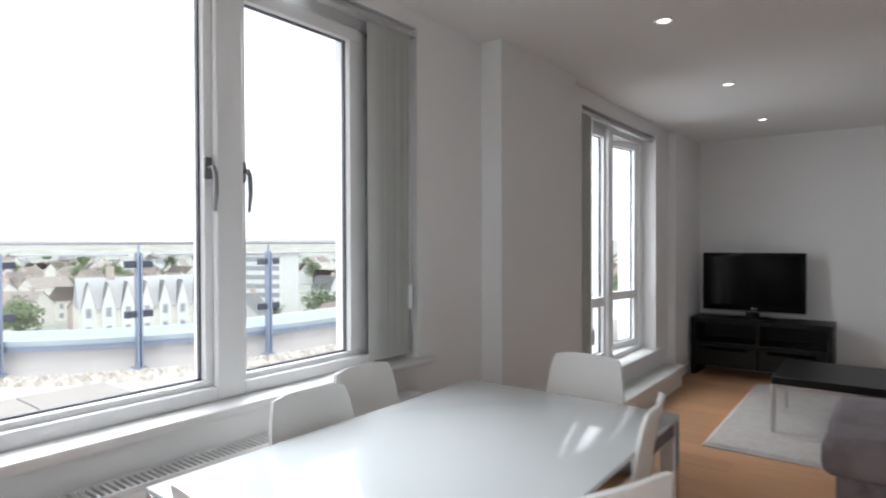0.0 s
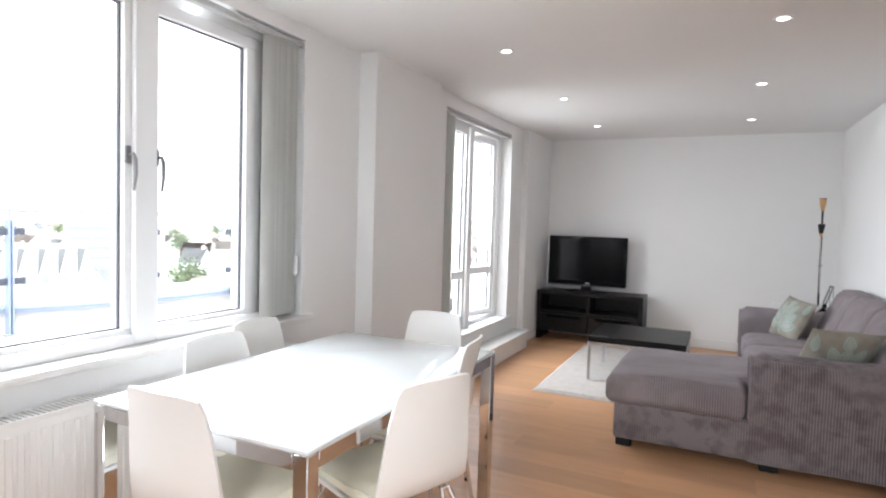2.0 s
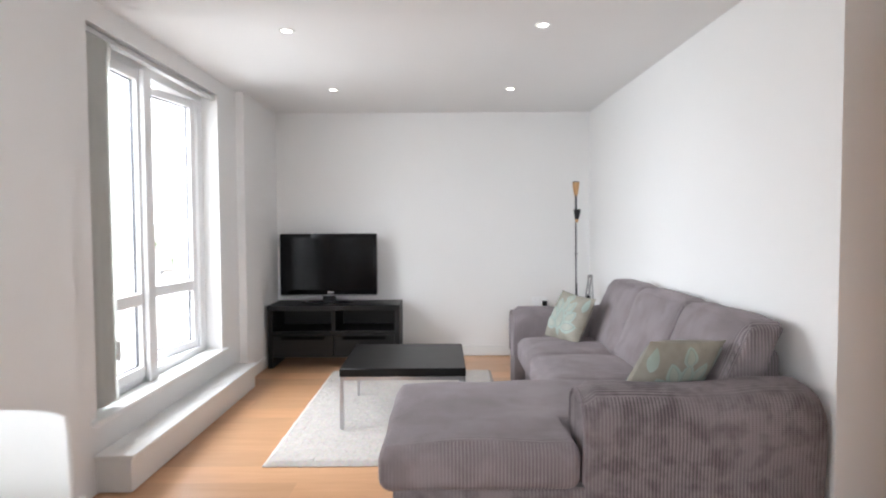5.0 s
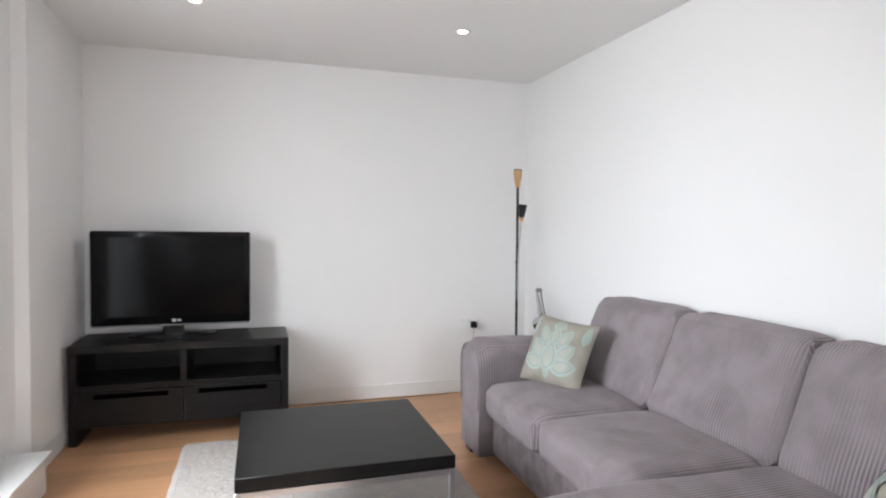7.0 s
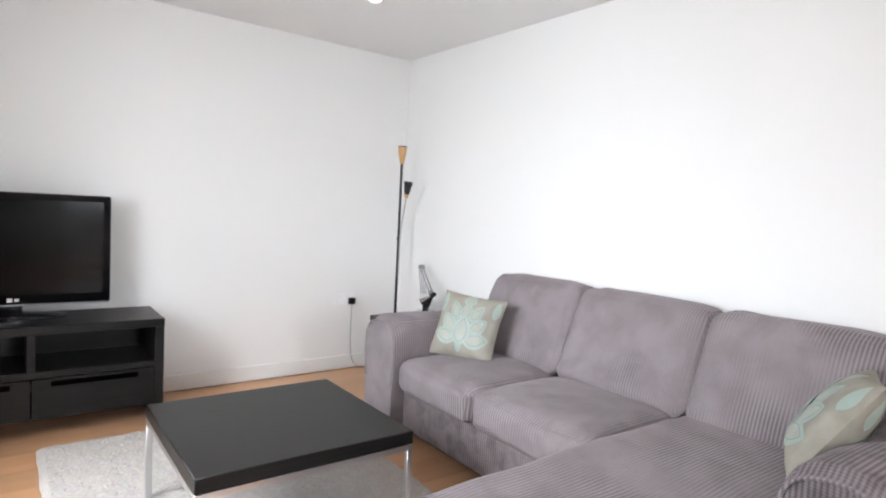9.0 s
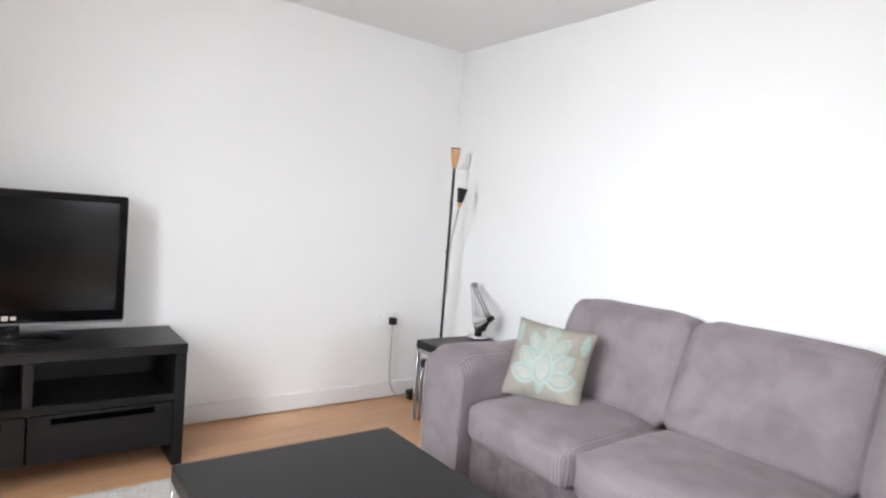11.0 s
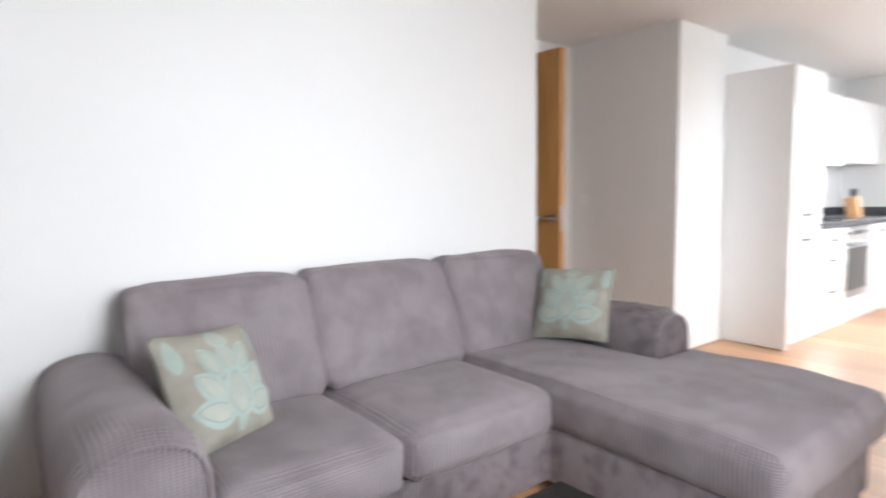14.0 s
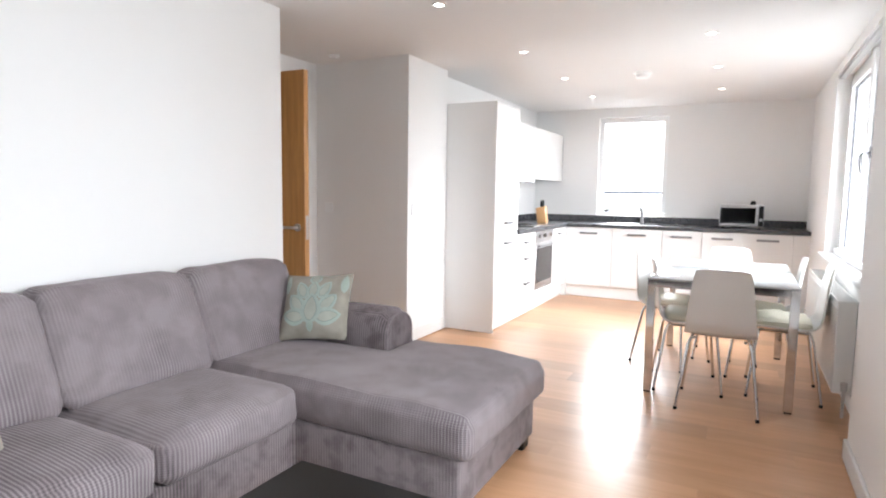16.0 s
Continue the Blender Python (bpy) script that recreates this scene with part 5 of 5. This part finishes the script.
rail = thing("balustrade", -4.7, 4.0, TZ, "curved balustrade with blue-grey posts and glass panels", "balustrade")
o = Matrix.Translation((4.7, -4.0, -TZ))
post_ys = [1.35, 2.15, 3.0, 4.08, 5.17, 6.27, 7.37, 8.47, 9.57]
inset = 0.05
bm = tube(bmesh.new(), [(rail_x(y) + inset, y, 1.315) for y in ys], 0.026, 10)
bm.transform(o)
part("top_rail", bm, M_STEEL, rail, "round steel handrail")
for y in post_ys:
    x = rail_x(y) + inset
    bm = bmesh.new()
    box(bm, x - 0.03, x + 0.03, y - 0.008, y + 0.008, TZ, 1.215)
    box(bm, x - 0.03, x + 0.03, y + 0.022, y + 0.038, TZ, 1.215)
    box(bm, x - 0.014, x + 0.014, y - 0.007, y + 0.037, 1.19, 1.225)
    tube(bm, [(x, y + 0.015, 1.22), (x, y + 0.015, 1.3)], 0.009, 8)
    box(bm, x - 0.05, x + 0.05, y - 0.04, y + 0.07, TZ, TZ + 0.012)
    bm.transform(o)
    p = part("post", bm, M_POST, rail)
    for z in (0.68, 1.12):
        for s in (-1, 1):
            bm = bx(x - 0.02, x + 0.02, y + 0.015 + s * 0.075 - 0.045, y + 0.015 + s * 0.075 + 0.045, z - 0.03, z + 0.03, 0.004, 1)
            bm.transform(o)
            part("clamp", bm, M_CLAMP, p, "dark glass clamp")
for a, b in zip(post_ys, post_ys[1:]):
    bm = bmesh.new()
    pa, pb = Vector((rail_x(a) + inset, a + 0.1, 0)), Vector((rail_x(b) + inset, b - 0.07, 0))
    vs = [bm.verts.new((p.x, p.y, z)) for p, z in ((pa, 0.5), (pb, 0.5), (pb, 1.2), (pa, 1.2))]
    bm.faces.new(vs)
    bmesh.ops.solidify(bm, geom=bm.faces[:], thickness=0.01)
    bm.transform(o)
    g = part("glass_panel", bm, M_GLASS2, rail, smooth=False)
    g.visible_shadow = False
    bm = tube(bmesh.new(), [(pa.x, pa.y, 1.204), (pb.x, pb.y, 1.204)], 0.008, 6)
    bm.transform(o)
    part("glass_edge", bm, M_STEEL, g, "polished edge strip")

bars = thing("terrace_railing", 0.3, -3.2, TZ - 0.03, "grey metal railing with upright bars", "railing")
part("top_rail", bx(-1.5, 1.8, -0.02, 0.02, 1.1, 1.14), M_CLAMP, bars)
part("bottom_rail", bx(-1.5, 1.8, -0.015, 0.015, 0.1, 0.13), M_CLAMP, bars)
for i in range(28):
    part("bar", bx(-1.5 + 0.12 * i, -1.485 + 0.12 * i, -0.0075, 0.0075, 0.0 if i % 7 == 0 else 0.13, 1.1), M_CLAMP, bars, smooth=False)

# pebbles along the foot of the parapet
rnd = random.Random(5)
verts, faces = [], []
base = [(1, 0, 0), (0, 1, 0), (-1, 0, 0), (0, -1, 0), (0, 0, 1)]
for i in range(2200):
    y = rnd.uniform(1.3, 8.5)
    x = rail_x(y) + 0.08 + rnd.random() ** 1.2 * 0.45
    s = rnd.uniform(0.025, 0.06)
    a = rnd.uniform(0, 6.28)
    k = len(verts)
    e = rnd.uniform(0.6, 1.0)
    for vx, vy, vz in base:
        px, py = vx * s, vy * s * e
        verts.append((x + px * math.cos(a) - py * math.sin(a), y + px * math.sin(a) + py * math.cos(a), TZ - 0.03 + vz * s * 0.6 + (0.008 if vz else 0)))
    faces += [(k, k + 1, k + 4), (k + 1, k + 2, k + 4), (k + 2, k + 3, k + 4), (k + 3, k, k + 4)]
me = bpy.data.meshes.new("pebbles")
me.from_pydata(verts, [], faces)
me.materials.append(M_PEBBLE)
tagged(new("pebbles", me), "brown and grey pebbles strewn along the parapet", "pebbles", "", "stuff")

# town beyond
GZ = -22.0
solid("ground", bx(-3500, 3500, -3500, 3500, GZ - 1, GZ), M_GROUND, "distant town ground reaching the horizon", "ground")


def house(w, d, h, rh, wall, roof, label):
    t = thing("house", 0, 0, 0, label, "house", "houses of the town")
    bm = bx(-w / 2, w / 2, -d / 2, d / 2, 0, h)
    for s in (-1, 1):
        bm.faces.new([bm.verts.new(p) for p in ((s * w / 2, -d / 2, h), (s * w / 2, d / 2, h), (s * w / 2, 0, h + rh * 0.97))])
    part("wall", bm, wall, t, smooth=False)
    bm = bmesh.new()
    e = 0.3
    drop = rh * 2 * e / d
    vs = [bm.verts.new(p) for p in ((-w / 2 - e, -d / 2 - e, h - drop), (w / 2 + e, -d / 2 - e, h - drop), (w / 2 + e, d / 2 + e, h - drop), (-w / 2 - e, d / 2 + e, h - drop), (-w / 2 - e, 0, h + rh), (w / 2 + e, 0, h + rh))]
    for f in ((0, 1, 5, 4), (2, 3, 4, 5)):
        bm.faces.new([vs[k] for k in f])
    bmesh.ops.solidify(bm, geom=bm.faces[:], thickness=0.2)
    r = part("roof", bm, roof, t, smooth=False)
    part("chimney", bx(w * 0.28, w * 0.28 + 0.9, -0.5, 0.5, h + rh * 0.4, h + rh + 1.2), M_HOUSE[1], r, smooth=False)
    pane = mesh_of("window", bx(-0.55, 0.55, -0.04, 0.04, -0.75, 0.75), M_PANE)
    for z in (1.6, 4.4):
        for k in range(int(w // 2.6)):
            x = -w / 2 + 1.5 + k * 2.6
            for s in (-1, 1):
                ob = new("window", pane)
                ob.parent = t
                ob.location = (x, s * (d / 2 + 0.02), z)
        for s in (-1, 1):
            ob = new("window", pane)
            ob.parent = t
            ob.matrix_basis = pose(s * (w / 2 + 0.02), 0, z, 0, 0, 90)
    return t


def far_house(w, d, h, rh, wall, roof, label):
    """A house too far off for its windows to be told apart."""
    t = thing("house", 0, 0, 0, label, "house", "houses of the town")
    bm = bx(-w / 2, w / 2, -d / 2, d / 2, 0, h)
    for s in (-1, 1):
        bm.faces.new([bm.verts.new(p) for p in ((s * w / 2, -d / 2, h), (s * w / 2, d / 2, h), (s * w / 2, 0, h + rh * 0.97))])
    part("wall", bm, wall, t, smooth=False)
    bm = bmesh.new()
    e = 0.3
    drop = rh * 2 * e / d
    vs = [bm.verts.new(p) for p in ((-w / 2 - e, -d / 2 - e, h - drop), (w / 2 + e, -d / 2 - e, h - drop), (w / 2 + e, d / 2 + e, h - drop), (-w / 2 - e, d / 2 + e, h - drop), (-w / 2 - e, 0, h + rh), (w / 2 + e, 0, h + rh))]
    for f in ((0, 1, 5, 4), (2, 3, 4, 5)):
        bm.faces.new([vs[k] for k in f])
    bmesh.ops.solidify(bm, geom=bm.faces[:], thickness=0.2)
    r = part("roof", bm, roof, t, smooth=False)
    part("chimney", bx(w * 0.28, w * 0.28 + 0.9, -0.5, 0.5, h + rh * 0.4, h + rh + 1.2), M_HOUSE[1], r, smooth=False)
    return t


shapes = [(9, 8, 6.0, 3.4, M_HOUSE[0], M_ROOF[0], "cream rendered house with a grey slate roof"),
          (12, 8, 6.2, 3.8, M_HOUSE[1], M_ROOF[1], "red brick house with a clay tile roof"),
          (8, 9, 6.4, 4.6, M_HOUSE[2], M_ROOF[0], "white rendered house with a steep slate roof"),
          (16, 9, 6.4, 3.6, M_HOUSE[0], M_ROOF[1], "long cream terrace with a clay tile roof")]
kinds = [house(*s) for s in shapes] + [far_house(*s) for s in shapes]
rnd = random.Random(11)
used = [False] * 8
placed = []
tries = 0
while len(placed) < 330 and tries < 9000:
    tries += 1
    ang = radians(rnd.uniform(8, 82)) if rnd.random() < 0.94 else radians(rnd.uniform(250, 285))
    dist = 92 + 640 * rnd.random() ** 1.3
    x, y = -dist * math.cos(ang), dist * math.sin(ang)
    if any((x - a) ** 2 + (y - b) ** 2 < 14 ** 2 for a, b in placed) or (x + 160) ** 2 + (y - 113) ** 2 < 30 ** 2 or (x + 110) ** 2 + (y - 57) ** 2 < 28 ** 2:
        continue
    k = rnd.randrange(4) + (0 if dist < 260 else 4)
    m = pose(x, y, GZ, 0, 0, rnd.choice((20, 110, 35, 125, -15)) + rnd.uniform(-6, 6))
    if used[k]:
        copy_thing(kinds[k], m)
    else:
        kinds[k].matrix_world = m
        used[k] = True
    placed.append((x, y))
bl = thing("apartment_block", -160, 113, GZ, "white flat-roofed apartment block with banded floors", "apartment block", rz=30)
part("wall", bx(-11, 11, -7, 7, 0, 19.7), M_HOUSE[2], bl, smooth=False)
part("roof", bx(-11.4, 11.4, -7.4, 7.4, 19.7, 20.2), M_ROOF[0], bl, smooth=False)
band = mesh_of("window_band", bx(-10.2, 10.2, -0.05, 0.05, -0.7, 0.7), M_PANE)
for k in range(7):
    for s in (-1, 1):
        ob = new("window_band", band)
        ob.parent = bl
        ob.location = (0, s * 7.03, 1.7 + 2.75 * k)


def gabled_building(x, y, rz):
    """A long pale building whose front carries a row of steep gables."""
    g = thing("gabled_building", x, y, GZ, "long pale stone building with a row of steep white gables", "building", rz=rz)
    L, D, EH, RH = 30.0, 11.0, 11.0, 16.5
    part("wall", bx(-L / 2, L / 2, -D / 2, D / 2, 0, EH), M_HOUSE[0], g, smooth=False)
    bm = bmesh.new()
    vs = [bm.verts.new(p) for p in ((-L / 2, -D / 2 - 0.4, EH - 0.3), (L / 2, -D / 2 - 0.4, EH - 0.3), (L / 2, D / 2 + 0.4, EH - 0.3), (-L / 2, D / 2 + 0.4, EH - 0.3), (-L / 2, 0, RH), (L / 2, 0, RH))]
    for f in ((0, 1, 5, 4), (2, 3, 4, 5), (0, 4, 3), (1, 2, 5)):
        bm.faces.new([vs[k] for k in f])
    roof = part("roof", bm, M_ROOF[0], g, "grey slate roof", smooth=False)
    for k in (-9.0, 8.0):
        part("chimney", bx(k - 0.7, k + 0.7, -0.6, 0.6, RH - 1.5, RH + 2.2), M_HOUSE[1], roof, smooth=False)
    n, w = 9, 2.3
    for k in range(n):
        c = -L / 2 + L * (k + 0.5) / n
        y0, y1 = -D / 2 - 0.6, -D / 2 + 4.0
        bm = bmesh.new()
        a = [bm.verts.new(p) for p in ((c - w / 2, y0, 0), (c + w / 2, y0, 0), (c + w / 2, y0, EH), (c, y0, RH - 0.8), (c - w / 2, y0, EH))]
        b = [bm.verts.new((v.co.x, y1, v.co.z)) for v in a]
        bm.faces.new(a)
        bm.faces.new(b[::-1])
        for i in (0, 1, 4):
            j = (i + 1) % 5
            bm.faces.new((a[i], b[i], b[j], a[j]))
        bay = part("gable", bm, M_HOUSE[2], g, "white rendered gable", smooth=False)
        bm = bmesh.new()
        for s in (-1, 1):
            q = [bm.verts.new(p) for p in ((c, y0 - 0.05, RH - 0.75), (c + s * (w / 2 + 0.1), y0 - 0.05, EH - 0.2), (c + s * (w / 2 + 0.1), y1, EH - 0.2), (c, y1, RH - 0.75))]
            bm.faces.new(q)
        bmesh.ops.solidify(bm, geom=bm.faces[:], thickness=0.18)
        part("gable_roof", bm, M_ROOF[0], bay, smooth=False)
        for z in (3.0, 6.5, 10.0):
            part("window", bx(c - 0.45, c + 0.45, y0 - 0.06, y0 + 0.05, z - 0.9, z + 0.9), M_PANE, bay, smooth=False)


gabled_building(-122.0, 62.0, 74)

# far hills as a low ridge
bm = bmesh.new()
rows = []
for i in range(91):
    a = radians(-60 + 200 * i / 90)
    hgt = 24 + 9 * noise.noise((i * 0.13, 0.5, 0)) + 4 * noise.noise((i * 0.6, 2, 0))
    rows.append([bm.verts.new((-r * math.cos(a), r * math.sin(a), z)) for r, z in ((620, GZ - 0.5), (900, GZ + hgt * 0.8), (1300, GZ + hgt * 1.05), (2200, GZ))])
for a, b in zip(rows, rows[1:]):
    for k in range(3):
        bm.faces.new((a[k], b[k], b[k + 1], a[k + 1]))
solid("backdrop", bm, M_GROUND, "low wooded hills on the horizon", "hills", smooth=True)


def tree(seed):
    t = thing("tree", 0, 0, 0, "green broadleaf tree among the houses", "tree", "trees of the town")
    rn = random.Random(seed)
    bm = tube(bmesh.new(), [(0, 0, 0), (0.1, 0, 2.5), (0, 0.1, 5), (0.1, 0, 7)], [0.35, 0.26, 0.18, 0.06], 8)
    for k in range(7):
        a = k * 0.9
        tube(bm, [(0.05, 0.05, 2.6 + 0.5 * k), (1.2 * math.cos(a), 1.2 * math.sin(a), 4 + 0.5 * k), (2.4 * math.cos(a), 2.4 * math.sin(a), 5 + 0.5 * k)], [0.14, 0.08, 0.02], 5)
    part("trunk", bm, M_BARK, t)
    verts, faces = [], []
    for k in range(900):
        a, b = rn.uniform(0, 6.283), rn.uniform(-1, 1)
        rr = rn.random() ** 0.4 * (3.2 + 0.8 * math.sin(3 * a + seed) + 0.5 * math.sin(7 * b))
        c = Vector((rr * math.cos(a) * math.sqrt(1 - b * b), rr * math.sin(a) * math.sqrt(1 - b * b), 6.2 + rr * b * 0.95))
        u = Vector((rn.uniform(-1, 1), rn.uniform(-1, 1), rn.uniform(-1, 1))).normalized()
        w = u.orthogonal().normalized()
        s = rn.uniform(0.22, 0.42)
        i = len(verts)
        verts += [c + u * s, c + w * s * 0.7, c - u * s, c - w * s * 0.7]
        faces.append((i, i + 1, i + 2, i + 3))
    me = bpy.data.meshes.new("crown")
    me.from_pydata(verts, [], faces)
    me.materials.append(M_LEAF)
    cr = new("crown", me)
    cr.parent = t
    return t


tk = [tree(1), tree(2)]
rnd = random.Random(23)
n = 0
while n < 115:
    ang = radians(rnd.uniform(8, 82)) if rnd.random() < 0.94 else radians(rnd.uniform(250, 285))
    dist = 125 + 620 * rnd.random() ** 1.1
    x, y = -dist * math.cos(ang), dist * math.sin(ang)
    if any((x - a) ** 2 + (y - b) ** 2 < 8 ** 2 for a, b in placed):
        continue
    m = pose(x, y, GZ, 0, 0, rnd.uniform(0, 360)) @ Matrix.Scale(rnd.uniform(0.7, 1.5), 4)
    if n < 2:
        tk[n].matrix_world = m
    else:
        t = copy_thing(tk[n % 2], m)
        t.scale = [rnd.uniform(0.7, 1.5)] * 3
    n += 1

# ---- floor boards and paving, piece by piece ----
fl = solid("floor", bx(-1.76, 3.5, -1.42, 7.2, -0.15, -0.004), M_FLOORGAP, "warm beech laminate floor in long planks", "floor")


def plank_mesh(length, width):
    return mesh_of("plank", box(bmesh.new(), 0.0001, length - 0.0001, 0.0001, width - 0.0001, -0.0035, 0.0), M_FLOOR)


PW, PL = 0.195, 1.29
cache = {}
row = 0
y = -0.76
while y < 7.08:
    w = min(PW, 7.08 - y)
    xend = 2.5 if 2.15 < y < 3.6 else 1.68
    x = -1.56
    start = [0.43, 1.06, 0.2, 0.82][row % 4]
    first_len = start
    while x < xend - 0.01:
        ln = min(first_len if x == -1.56 else PL, xend - x)
        key = (round(ln, 3), round(w, 3))
        if key not in cache:
            cache[key] = plank_mesh(ln, w)
        ob = new("plank", cache[key])
        ob.parent = fl
        ob.location = (x, y, 0)
        x += ln
    y += PW
    row += 1

terrace = bpy.data.objects["terrace"]
slab = mesh_of("paving_slab", box(bmesh.new(), 0.007, 0.593, 0.007, 0.593, 0.0, 0.03, 0.004, 1), M_PAVE)
for i in range(5):
    for j in range(16):
        x, y = -2.38 - 0.6 * i, -1.0 + 0.6 * j
        if x > rail_x(y + 0.3) + 0.5 and x > rail_x(y) + 0.5 and x > rail_x(y + 0.6) + 0.5:
            ob = new("paving_slab", slab)
            ob.parent = terrace
            ob.location = (x, y, TZ - 0.03)
